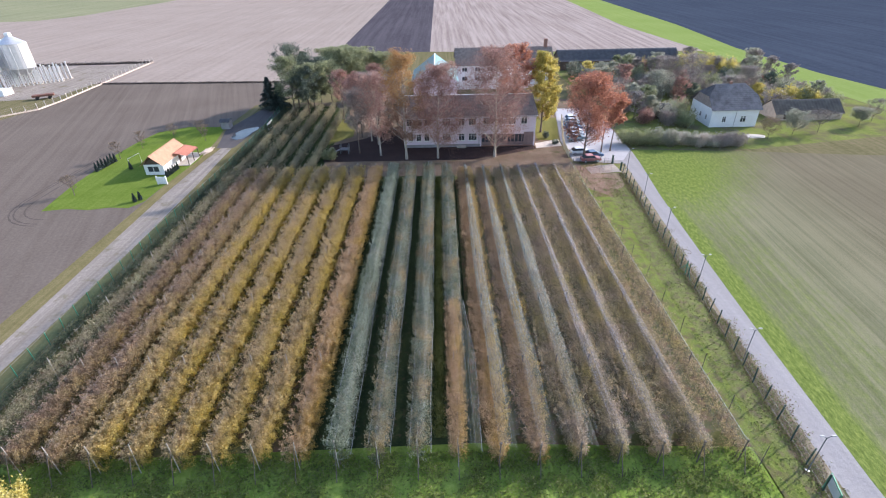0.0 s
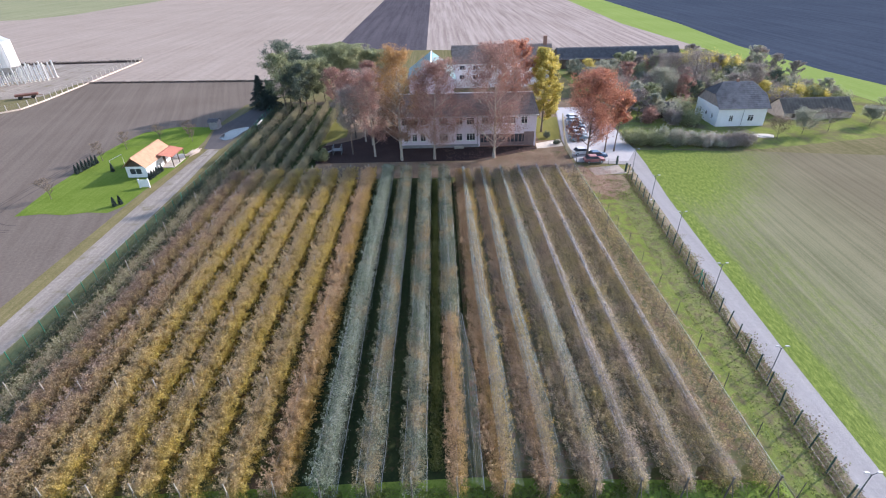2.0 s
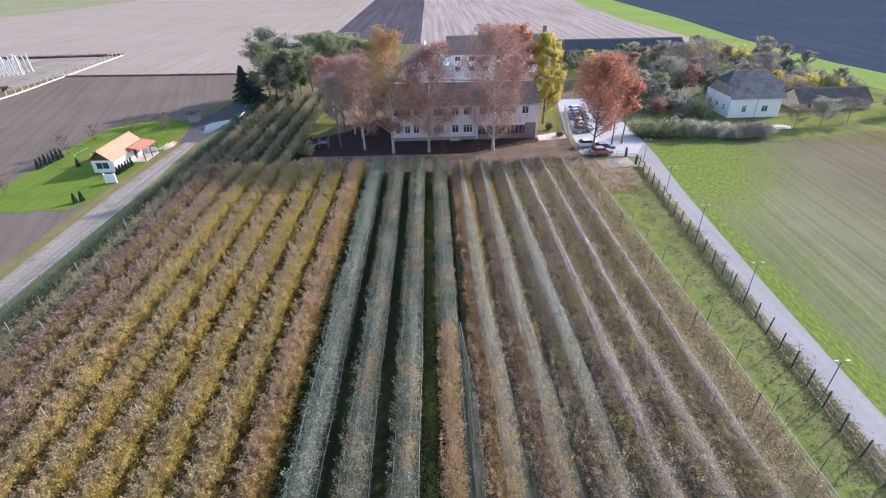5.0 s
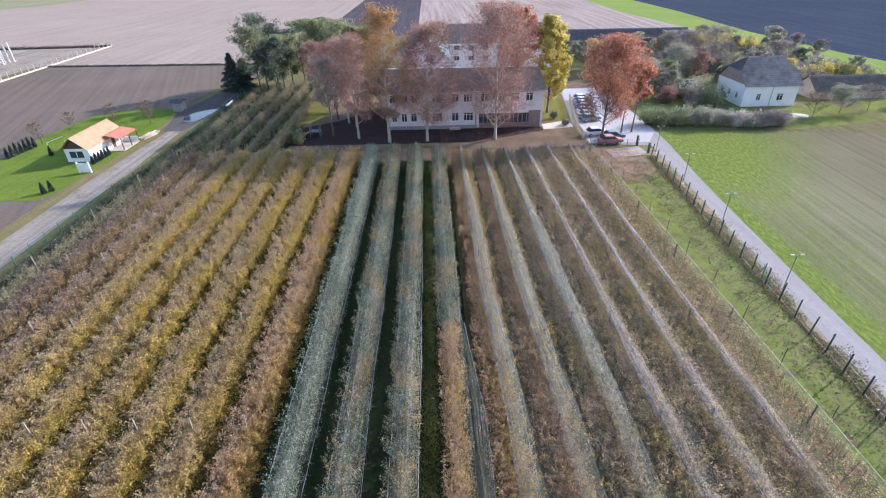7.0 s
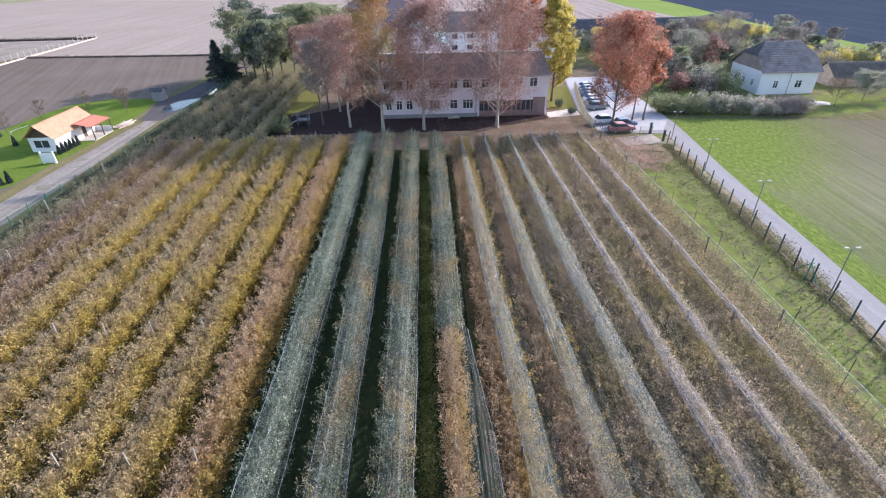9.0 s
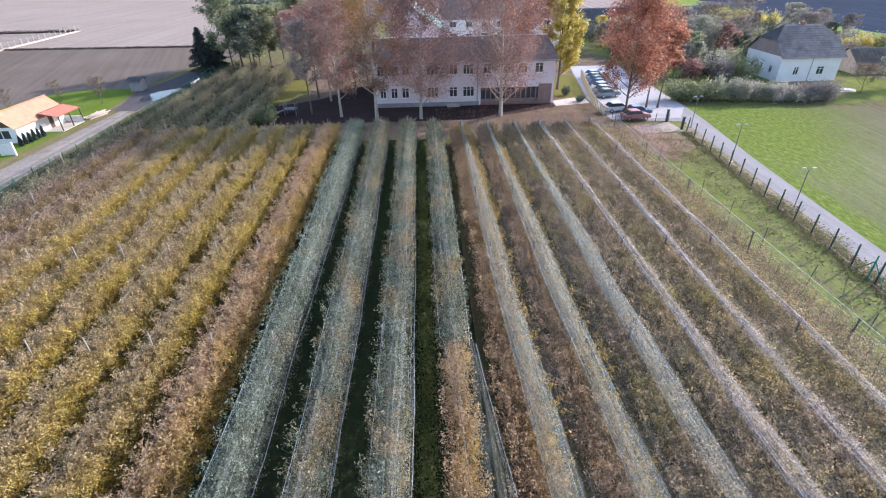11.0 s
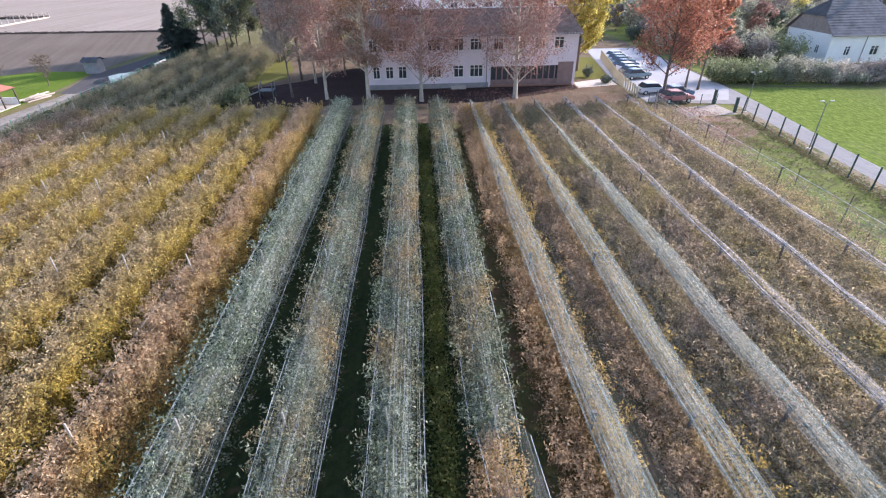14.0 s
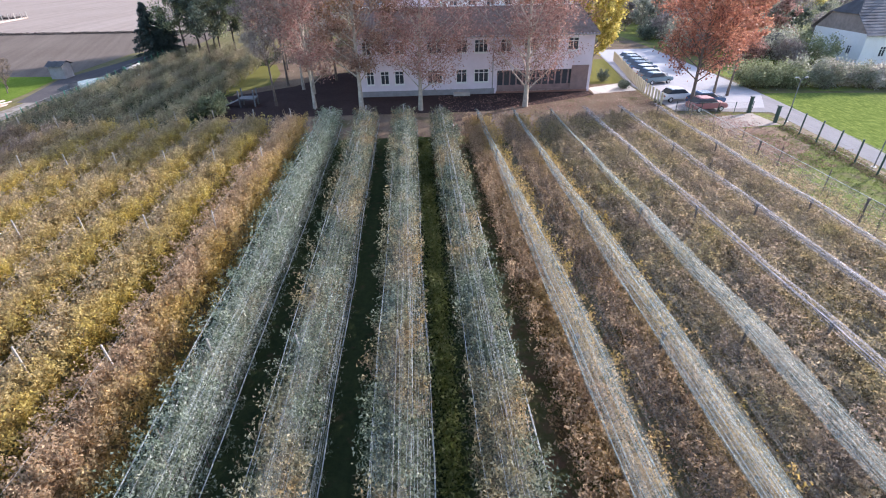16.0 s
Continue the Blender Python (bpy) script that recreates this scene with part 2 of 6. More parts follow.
M_MEADOW = field("patchy_meadow_grass", [(0.3, (0.04, 0.054, 0.018)), (0.45, (0.1, 0.125, 0.035)), (0.6, (0.16, 0.195, 0.055)), (0.75, (0.25, 0.265, 0.09))], pitch=2.0, streak=0.15, clod=1.6, big=0.12, second=((0.145, 0.13, 0.075), 0.16, 0.44, 0.62))
M_TRACKSIDE = field("dull_trackside_grass", [(0.3, (0.0486, 0.04234, 0.0198)), (0.45, (0.1069, 0.09261, 0.0405)), (0.6, (0.1652, 0.1455, 0.0675)), (0.75, (0.2527, 0.2073, 0.1125))], pitch=0.8, streak=0.3, clod=3.5, big=0.3)
M_HEADLAND = field("lush_headland_grass", [(0.28, (0.022, 0.045, 0.01)), (0.42, (0.07, 0.12, 0.022)), (0.58, (0.15, 0.225, 0.04)), (0.75, (0.26, 0.33, 0.085))], clod=2.6, streak=0.12, big=0.3)
# grass and leaf tones of both floors hold the shade between the rows
M_ORCHARD_SHADE = field("orchard_alley_grass_shaded", [(0.25, (0.0119, 0.017, 0.0119)), (0.5, (0.0238, 0.0357, 0.0187)), (0.75, (0.051, 0.068, 0.02975))], pitch=1.2, streak=0.35, clod=3.5, big=0.2, second=((0.085, 0.066, 0.04), 1.4, 0.56, 0.72))
M_ALLEY = field("alley_grass_and_leaves_shaded", [(0.3, (0.021, 0.0238, 0.0126)), (0.45, (0.0525, 0.063, 0.0245)), (0.6, (0.098, 0.105, 0.042)), (0.75, (0.154, 0.133, 0.077))], pitch=1.2, streak=0.2, clod=4.0, big=0.25, second=((0.17, 0.11, 0.07), 0.8, 0.48, 0.62))
M_LITTER = field("fallen_leaves", [(0.25, (0.04241, 0.0304, 0.02419)), (0.45, (0.09895, 0.072, 0.05184)), (0.6, (0.1626, 0.12, 0.0864)), (0.75, (0.2544, 0.208, 0.1555))], pitch=3, streak=0.1, clod=5.0, big=0.3, second=((0.09, 0.095, 0.04), 0.25, 0.55, 0.72))
M_ASPHALT = field("worn_asphalt", [(0.25, (0.209, 0.2022, 0.2036)), (0.5, (0.2707, 0.2615, 0.2634)), (0.75, (0.342, 0.3292, 0.3304))], pitch=0.9, streak=0.45, clod=2.0, big=0.15)
M_PAVING = field("pale_car_park_paving", [(0.25, (0.31, 0.3, 0.31)), (0.5, (0.4, 0.39, 0.4)), (0.75, (0.5, 0.49, 0.5))], pitch=2.0, streak=0.2, clod=1.5, big=0.15)
M_BOARDS = plain("weathered_gable_boards", (0.3, 0.245, 0.22), 0.85, vary=0.3, scale=1.5)
M_DRIFT = field("dry_leaf_drift", [(0.3, (0.09, 0.062, 0.042)), (0.45, (0.18, 0.13, 0.088)), (0.6, (0.27, 0.2, 0.14)), (0.75, (0.42, 0.33, 0.24))], pitch=3, streak=0.1, clod=5.0, big=0.4, second=((0.12, 0.13, 0.05), 0.6, 0.5, 0.64))
M_GRAVEL = field("gravel_track", [(0.27, (0.125, 0.106, 0.09)), (0.45, (0.195, 0.168, 0.144)), (0.6, (0.255, 0.225, 0.196)), (0.75, (0.36, 0.32, 0.285))], pitch=0.8, streak=0.5, clod=2.5, big=0.15, second=((0.15, 0.132, 0.08), 0.3, 0.52, 0.72))
M_PAD = plain("beige_concrete_pad", (0.33, 0.29, 0.25), 0.9, vary=0.3)
M_CONC = plain("weathered_concrete", (0.5, 0.46, 0.41), 0.85, vary=0.3)

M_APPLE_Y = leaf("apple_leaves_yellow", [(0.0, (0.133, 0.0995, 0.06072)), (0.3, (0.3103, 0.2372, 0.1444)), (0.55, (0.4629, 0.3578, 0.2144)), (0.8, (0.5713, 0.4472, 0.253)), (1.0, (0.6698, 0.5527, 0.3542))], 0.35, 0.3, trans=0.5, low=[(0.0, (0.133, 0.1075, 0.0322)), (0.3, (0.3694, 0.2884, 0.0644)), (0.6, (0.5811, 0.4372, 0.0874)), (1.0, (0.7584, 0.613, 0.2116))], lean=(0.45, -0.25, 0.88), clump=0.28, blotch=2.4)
M_APPLE_N = leaf("apple_leaves_grey_green", [(0.0, (0.03, 0.045, 0.03)), (0.35, (0.105, 0.14, 0.09)), (0.65, (0.24, 0.29, 0.2)), (0.88, (0.4, 0.45, 0.35)), (1.0, (0.58, 0.61, 0.52))], 0.25, 0.35, low=[(0.0, (0.106, 0.066, 0.0396)), (0.5, (0.33, 0.225, 0.12)), (1.0, (0.52, 0.4, 0.24))], lean=(0.1, 0.0, -0.2), clump=0.35, single=0.75, blotch=4.0)
M_APPLE_M = leaf("apple_leaves_green_and_orange", [(0.0, (0.03, 0.045, 0.03)), (0.35, (0.1, 0.13, 0.085)), (0.65, (0.23, 0.27, 0.185)), (0.88, (0.4, 0.44, 0.34)), (1.0, (0.58, 0.6, 0.51))], 0.25, 0.35, low=[(0.0, (0.11, 0.075, 0.04)), (0.4, (0.31, 0.22, 0.11)), (0.75, (0.48, 0.36, 0.17)), (1.0, (0.6, 0.47, 0.3))], lean=(0.0, 0.0, 0.25), clump=0.35, single=0.75, blotch=5.0)
M_APPLE_BARE = leaf("apple_twigs_dull_brown", [(0.0, (0.0945, 0.081, 0.06075)), (0.4, (0.2565, 0.216, 0.1553)), (0.75, (0.432, 0.3645, 0.2565)), (1.0, (0.621, 0.5265, 0.378))], 0.2, 0.45, low=[(0.0, (0.081, 0.08775, 0.04725)), (0.5, (0.243, 0.2565, 0.135)), (1.0, (0.459, 0.459, 0.27))], lean=(0.0, 0.0, 0.4), clump=0.35)
M_APPLE_HEDGE = leaf("low_row_leaves_dark_green", [(0.0, (0.025, 0.04, 0.025)), (0.5, (0.08, 0.11, 0.065)), (1.0, (0.2, 0.24, 0.15))], 0.25, 0.4)
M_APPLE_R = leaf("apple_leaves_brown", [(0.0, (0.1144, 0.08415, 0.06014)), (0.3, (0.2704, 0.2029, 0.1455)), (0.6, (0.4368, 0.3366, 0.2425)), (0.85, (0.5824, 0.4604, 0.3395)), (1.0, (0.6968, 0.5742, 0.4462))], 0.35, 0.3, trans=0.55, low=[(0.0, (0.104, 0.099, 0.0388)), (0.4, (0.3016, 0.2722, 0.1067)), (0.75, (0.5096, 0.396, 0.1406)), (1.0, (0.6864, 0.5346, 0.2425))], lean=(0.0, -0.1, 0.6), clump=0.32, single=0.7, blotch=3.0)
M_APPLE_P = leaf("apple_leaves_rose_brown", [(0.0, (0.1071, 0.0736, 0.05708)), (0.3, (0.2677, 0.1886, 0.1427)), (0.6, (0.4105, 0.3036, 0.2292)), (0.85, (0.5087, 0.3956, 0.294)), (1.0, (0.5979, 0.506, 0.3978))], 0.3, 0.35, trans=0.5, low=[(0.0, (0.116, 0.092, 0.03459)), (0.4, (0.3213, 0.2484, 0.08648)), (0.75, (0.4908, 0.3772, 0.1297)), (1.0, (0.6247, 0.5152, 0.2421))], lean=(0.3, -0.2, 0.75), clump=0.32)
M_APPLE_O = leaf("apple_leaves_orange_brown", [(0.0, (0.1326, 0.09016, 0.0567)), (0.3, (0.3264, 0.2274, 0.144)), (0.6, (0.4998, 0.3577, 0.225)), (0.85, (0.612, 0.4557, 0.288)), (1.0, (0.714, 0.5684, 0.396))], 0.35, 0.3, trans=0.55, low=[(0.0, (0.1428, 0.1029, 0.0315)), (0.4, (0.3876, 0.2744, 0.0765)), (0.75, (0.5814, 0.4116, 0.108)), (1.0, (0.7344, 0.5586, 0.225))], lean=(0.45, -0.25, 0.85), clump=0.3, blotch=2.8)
M_L_PINK = leaf("plane_leaves_pink_brown", [(0.0, (0.1, 0.054, 0.048)), (0.4, (0.29, 0.165, 0.14)), (0.75, (0.47, 0.29, 0.245)), (1.0, (0.68, 0.48, 0.42))], 0.3, 0.35, clump=0.5)
M_L_ORANGE = leaf("plane_leaves_orange", [(0.0, (0.184, 0.1012, 0.046)), (0.5, (0.46, 0.2668, 0.1104)), (1.0, (0.6808, 0.46, 0.2208))], 0.3, 0.3, low=[(0.0, (0.092, 0.05244, 0.04048)), (0.4, (0.2668, 0.161, 0.1196)), (0.75, (0.4324, 0.2806, 0.2024)), (1.0, (0.6072, 0.4324, 0.3404))], lean=(0.0, -0.2, 3.0), clump=0.45)
M_L_RED = leaf("maple_leaves_red", [(0.0, (0.15, 0.06, 0.05)), (0.4, (0.4, 0.175, 0.125)), (0.75, (0.6, 0.3, 0.19)), (1.0, (0.78, 0.5, 0.35))], 0.4, 0.5, clump=0.45)
M_L_YELLOW = leaf("poplar_leaves_yellow", [(0.0, (0.22, 0.2, 0.05)), (0.4, (0.5, 0.42, 0.1)), (0.75, (0.68, 0.58, 0.19)), (1.0, (0.82, 0.75, 0.4))], 0.4, 0.45, clump=0.4)
M_L_PINE = leaf("pine_needles_dark", [(0.0, (0.042, 0.06, 0.048)), (0.5, (0.114, 0.144, 0.108)), (1.0, (0.24, 0.282, 0.204))], 0.3, 0.45, 0.2, clump=0.4)
M_L_SPRUCE = leaf("spruce_needles", [(0.0, (0.01872, 0.0312, 0.0312)), (0.5, (0.0468, 0.06864, 0.0624)), (1.0, (0.0936, 0.1248, 0.1092))], 0.3, 0.3, 0.1)
M_L_OLIVE = leaf("willow_leaves_olive", [(0.0, (0.1, 0.12, 0.065)), (0.5, (0.265, 0.295, 0.165)), (1.0, (0.5, 0.51, 0.32))], 0.3, 0.45, clump=0.4)
M_L_GREY = leaf("shrub_leaves_grey_green", [(0.0, (0.1472, 0.1592, 0.1256)), (0.5, (0.3064, 0.3192, 0.2464)), (1.0, (0.532, 0.532, 0.452))], 0.3, 0.35)
M_L_TWIG = leaf("bare_twigs_grey", [(0.0, (0.1419, 0.1215, 0.1156)), (0.5, (0.2831, 0.2448, 0.2244)), (1.0, (0.4624, 0.4114, 0.3731))], 0.3, 0.3, 0.2)
M_L_REED = leaf("reed_plumes", [(0.0, (0.26, 0.234, 0.195)), (0.5, (0.468, 0.429, 0.377)), (1.0, (0.65, 0.611, 0.546))], 0.5, 0.35)
M_L_GRASS = leaf("grass_blades", [(0.0, (0.075, 0.1, 0.03)), (0.5, (0.18, 0.215, 0.065)), (1.0, (0.33, 0.34, 0.15))], 0.4, 0.4)
M_L_BROWN = leaf("dry_weeds_brown", [(0.0, (0.0872, 0.06552, 0.04368)), (0.5, (0.2184, 0.16, 0.1096)), (1.0, (0.364, 0.2768, 0.1896))], 0.5, 0.4)

M_BARK_PALE = plain("plane_bark_pale", (0.42, 0.37, 0.31), 0.85, vary=0.45, scale=2.5)
M_BARK = plain("bark_grey_brown", (0.14, 0.11, 0.09), 0.9, vary=0.35, scale=2.5)
M_BARK_RED = plain("pine_bark_dark", (0.09, 0.065, 0.055), 0.9, vary=0.35, scale=2.5)
M_POST_C = plain("concrete_post_pale", (0.36, 0.335, 0.305), 0.8, vary=0.25)
M_POST_W = plain("wooden_post_dark", (0.12, 0.1, 0.085), 0.85, vary=0.3)
M_POST_G = plain("green_painted_steel", (0.04, 0.24, 0.15), 0.5, 0.1)
M_POST_D = plain("dark_green_painted_steel", (0.035, 0.075, 0.062), 0.5, 0.1)
M_NET_W = netting("hail_net_white", (0.5, 0.57, 0.55), 0.0, 0.17, 9.0)
M_NET_P = netting("hail_net_pale", (0.5, 0.49, 0.5), 0.08, 0.55, 9.0, 34.0)
M_NET_G = netting("hail_net_green_grey", (0.29, 0.35, 0.32), 0.1, 0.52, 9.0, 22.0)
M_NET_VEIL = netting("hail_net_stretched_thin", (0.33, 0.35, 0.33), 0.02, 0.16, 5.0)
M_MESH_G = netting("green_fence_mesh", (0.015, 0.07, 0.045), 0.2, 0.5, 1.0)
M_MESH_C = netting("wire_mesh_grey", (0.2, 0.22, 0.2), 0.06, 0.14, 1.0)
M_WIRE = plain("galvanised_wire", (0.3, 0.3, 0.3), 0.6, 0.3)
M_WALL = plain("white_render", (0.82, 0.82, 0.83), 0.85, vary=0.08, scale=0.6)
M_WALL_LILAC = plain("pale_lilac_render", (0.78, 0.7, 0.77), 0.85, vary=0.12, scale=0.5)
M_WALL_BRICK = plain("dull_red_brick", (0.3, 0.16, 0.12), 0.85, vary=0.3, scale=3)
M_PLINTH = plain("grey_plinth", (0.3, 0.29, 0.3), 0.85, vary=0.25)
M_TILE_GREY = plain("weathered_roof_tile_brown", (0.245, 0.195, 0.172), 0.95, vary=0.4, scale=1.2, fine=6)
M_TILE_DARK = plain("slate_roof_dark", (0.085, 0.085, 0.095), 0.75, vary=0.4, scale=0.8, fine=5)
M_TILE_ORANGE = plain("orange_clay_tile", (0.43, 0.245, 0.155), 0.8, vary=0.25)
M_TILE_RED = plain("red_clay_tile", (0.34, 0.125, 0.085), 0.75, vary=0.3, scale=3)
M_TURQ = plain("turquoise_sheet_roof", (0.085, 0.215, 0.25), 0.5, 0.1, vary=0.15)
M_STEEL = plain("galvanised_steel", (0.62, 0.64, 0.67), 0.4, 0.55, vary=0.15)
M_WHITE = plain("white_paint", (0.8, 0.8, 0.79), 0.55, vary=0.08)
M_CREAM = plain("cream_painted_concrete", (0.6, 0.52, 0.36), 0.8, vary=0.2)
M_DARKWOOD = plain("dark_timber", (0.09, 0.065, 0.05), 0.8, vary=0.3)
M_RUST = plain("rusty_steel", (0.2, 0.09, 0.065), 0.75, 0.2, vary=0.4, scale=3)
M_TYRE = plain("tyre_rubber", (0.02, 0.02, 0.02), 0.85)
M_GLASS = plain("window_glass_dark", (0.05, 0.06, 0.075), 0.12, 0.0, vary=0.2)
M_POLE = plain("grey_painted_steel", (0.17, 0.18, 0.19), 0.5, 0.3)
M_LAMP = plain("pale_lamp_housing", (0.45, 0.46, 0.48), 0.4)
M_L_BANK = leaf("dark_bank_weeds", [(0.0, (0.03, 0.025, 0.025)), (0.5, (0.06, 0.05, 0.045)), (1.0, (0.12, 0.1, 0.085))], 0.5, 0.4, 0.1)
M_CORD = plain("net_cord_grey", (0.34, 0.37, 0.37), 0.7)
M_STRAND_W = plain("net_strand_white", (0.36, 0.4, 0.39), 0.8, vary=0.4)
M_STRAND_P = plain("net_strand_pale", (0.4, 0.38, 0.39), 0.8, vary=0.4)
M_STRAND_G = plain("net_strand_green_grey", (0.25, 0.3, 0.275), 0.8, vary=0.4)
M_TILE_HOUSE = plain("weathered_slate_grey", (0.15, 0.145, 0.155), 0.8, vary=0.5, scale=0.7, fine=4)
M_TILE_BARN = plain("old_brown_roof_tile", (0.13, 0.112, 0.1), 0.85, vary=0.5, scale=0.6, fine=4)
# yard soil with the building's shade mixed into its tones
M_SHADE_SOIL = field("yard_soil_shade_toned", [(0.25, (0.022, 0.017, 0.018)), (0.5, (0.04, 0.03, 0.03)), (0.75, (0.075, 0.055, 0.05))], pitch=3, streak=0.1, clod=3.0, big=0.3)
# apron surface with the grove's shade put into its colour
M_TREE_SHADE = field("apron_tree_shade", [(0.25, (0.05824, 0.0546, 0.0585)), (0.5, (0.08736, 0.0819, 0.08424)), (0.75, (0.131, 0.1196, 0.117))], pitch=2, streak=0.2, clod=2.0, big=0.2)
M_PLASTER_OLD = plain("old_stained_plaster", (0.5, 0.42, 0.36), 0.9, vary=0.3, scale=1.0)
M_DRY = field("dry_roadside_grass", [(0.25, (0.1, 0.075, 0.05)), (0.5, (0.22, 0.175, 0.12)), (0.75, (0.36, 0.3, 0.22))], pitch=1.0, streak=0.2, clod=3.0, big=0.3, second=((0.09, 0.12, 0.035), 0.6, 0.5, 0.65))
M_WATER = plain("puddle_water", (0.05, 0.06, 0.07), 0.04, 0.0, 0.1)
M_LAWN_DRY = field("dry_lawn", [(0.25, (0.07875, 0.0855, 0.0225)), (0.5, (0.1339, 0.1354, 0.04125)), (0.75, (0.1969, 0.1852, 0.0675))], clod=3.0, streak=0.2, big=0.2)
M_VERANDA = plain("veranda_timber_rose", (0.27, 0.185, 0.175), 0.7, vary=0.3)


# ---- builders ----
def part(name, data, material, parent, label=""):
    if isinstance(data, bmesh.types.BMesh):
        me = bpy.data.meshes.new(name)
        data.to_mesh(me)
        data.free()
    else:
        me = data
    if material and not me.materials:
        me.materials.append(material)
    ob = new(name, me)
    ob.parent = parent
    return tagged(ob, label) if label else ob


def thing(name, label, category, x=0.0, y=0.0, z=0.0, rz=0.0, group="", kind=""):
    e = new(name)
    e.empty_display_size = 0.5
    e.matrix_world = pose(x, y, z, 0, 0, rz)
    return tagged(e, label, category, group, kind)


def box(bm, x0, x1, y0, y1, z0, z1, bev=0.0):
    vs = [bm.verts.new(c) for c in ((x0, y0, z0), (x1, y0, z0), (x1, y1, z0), (x0, y1, z0), (x0, y0, z1), (x1, y0, z1), (x1, y1, z1), (x0, y1, z1))]
    fs = [bm.faces.new([vs[i] for i in f]) for f in ((3, 2, 1, 0), (4, 5, 6, 7), (0, 1, 5, 4), (1, 2, 6, 5), (2, 3, 7, 6), (3, 0, 4, 7))]
    if bev:
        es = {e for f in fs for e in f.edges}
        bmesh.ops.bevel(bm, geom=list(es), offset=bev, segments=1, affect="EDGES")
    return bm


def boxm(*a, **k):
    return box(bmesh.new(), *a, **k)


def prism(bm, poly, axis, a, b):
    """A polygon in the plane across an axis, drawn from a to b along it."""
    def put(p, t):
        return (t, p[0], p[1]) if axis == "x" else (p[0], t, p[1]) if axis == "y" else (p[0], p[1], t)
    v0 = [bm.verts.new(put(p, a)) for p in poly]
    v1 = [bm.verts.new(put(p, b)) for p in poly]
    n = len(poly)
    bm.faces.new(v0)
    bm.faces.new(v1[::-1])
    for i in range(n):
        bm.faces.new((v0[i], v1[i], v1[(i + 1) % n], v0[(i + 1) % n]))
    bmesh.ops.recalc_face_normals(bm, faces=bm.faces)
    return bm


def raw(name, verts, faces_flat, per, material, smooth=False):
    """A mesh from arrays whose faces all have the same corner count."""
    me = bpy.data.meshes.new(name)
    nf = len(faces_flat) // per
    me.vertices.add(len(verts))
    me.vertices.foreach_set("co", np.asarray(verts, dtype=np.float32).ravel())
    me.loops.add(len(faces_flat))
    me.loops.foreach_set("vertex_index", np.asarray(faces_flat, dtype=np.int32))
    me.polygons.add(nf)
    me.polygons.foreach_set("loop_start", np.arange(nf, dtype=np.int32) * per)
    me.materials.append(material)
    me.update(calc_edges=True)
    me.validate()
    if smooth:
        me.polygons.foreach_set("use_smooth", np.ones(nf, dtype=bool))
    return me


def leaf_mesh(name, c, size, rng, material, long=1.0):
    """One small three-cornered leaf at each place, turned at random."""
    n = len(c)
    u = rng.normal(size=(n, 3))
    u /= np.linalg.norm(u, axis=1)[:, None] + 1e-9
    w = rng.normal(size=(n, 3))
    v = np.cross(u, w)
    v /= np.linalg.norm(v, axis=1)[:, None] + 1e-9
    s = np.asarray(size)[:, None] if np.ndim(size) else np.full((n, 1), size)
    p = np.empty((n, 3, 3))
    p[:, 0] = c + u * s * long
    p[:, 1] = c - u * s * 0.45 * long + v * s * 0.62
    p[:, 2] = c - u * s * 0.55 * long - v * s * 0.55
    return raw(name, p.reshape(-1, 3), np.arange(3 * n), 3, material)


def tubes(name, lines, material, sides=5):
    """Tapered tubes along polylines of (point, radius)."""
    vs, fs = [], []
    for line in lines:
        base = len(vs)
        for i, (p, r) in enumerate(line):
            p = Vector(p)
            q = Vector(line[min(i + 1, len(line) - 1)][0]) - Vector(line[max(i - 1, 0)][0])
            q = q.normalized() if q.length > 1e-6 else Vector((0, 0, 1))
            a = q.orthogonal().normalized()
            b = q.cross(a)
            for k in range(sides):
                t = 2 * math.pi * k / sides
                vs.append(p + (a * math.cos(t) + b * math.sin(t)) * r)
        for i in range(len(line) - 1):
            for k in range(sides):
                k2 = (k + 1) % sides
                fs += [base + i * sides + k, base + i * sides + k2, base + (i + 1) * sides + k2, base + (i + 1) * sides + k]
    return raw(name, np.array([tuple(v) for v in vs]), fs, 4, material, True)


def sheet(name, pts, z, material, label="", category="ground"):
    bm = bmesh.new()
    f = bm.faces.new([bm.verts.new((x, y, z)) for x, y in pts])
    if f.calc_area() and f.normal.z < 0:
        f.normal_flip()
    bm.normal_update()
    for f in bm.faces:
        if f.normal.z < 0:
            f.normal_flip()
    ob = part(name, bm, material, None)
    return tagged(ob, label, category, kind="structure")


# ---- ground ----
sheet("ground", [(-2500, -1500), (2500, -1500), (2500, 3500), (-2500, 3500)], 0.0, M_GROUND, "dry grassy earth reaching to the horizon")
sheet("field_grey_soil", [(-54.6, -80), (-54.8, 112), (-57, 124), (-56, 150), (-47, 160), (-47, 182), (-124, 184.5), (-122, 157), (-126, 138), (-300, 60), (-300, -80)], 0.01, M_PLOUGH_L, "grey-brown ploughed soil field beside the track", "field")
sheet("field_pale_soil", [(-900, 184.5), (-124, 184.5), (-47, 182), (-47, 1500), (-900, 1500)], 0.015, M_PALE, "pale harrowed soil field", "field")
sheet("field_far_green", [(-329, 404), (-305, 407), (-289, 442), (-287, 503), (-282, 562), (-300, 1500), (-900, 1500), (-900, 560), (-434, 470)], 0.03, M_PALEGREEN, "pale green distant crop field", "field")
sheet("field_dark_strip", [(-47, 240), (-4, 238), (-3.6, 1500), (-48.5, 1500)], 0.02, M_DARK, "dark fallow soil strip between pale fields", "field")
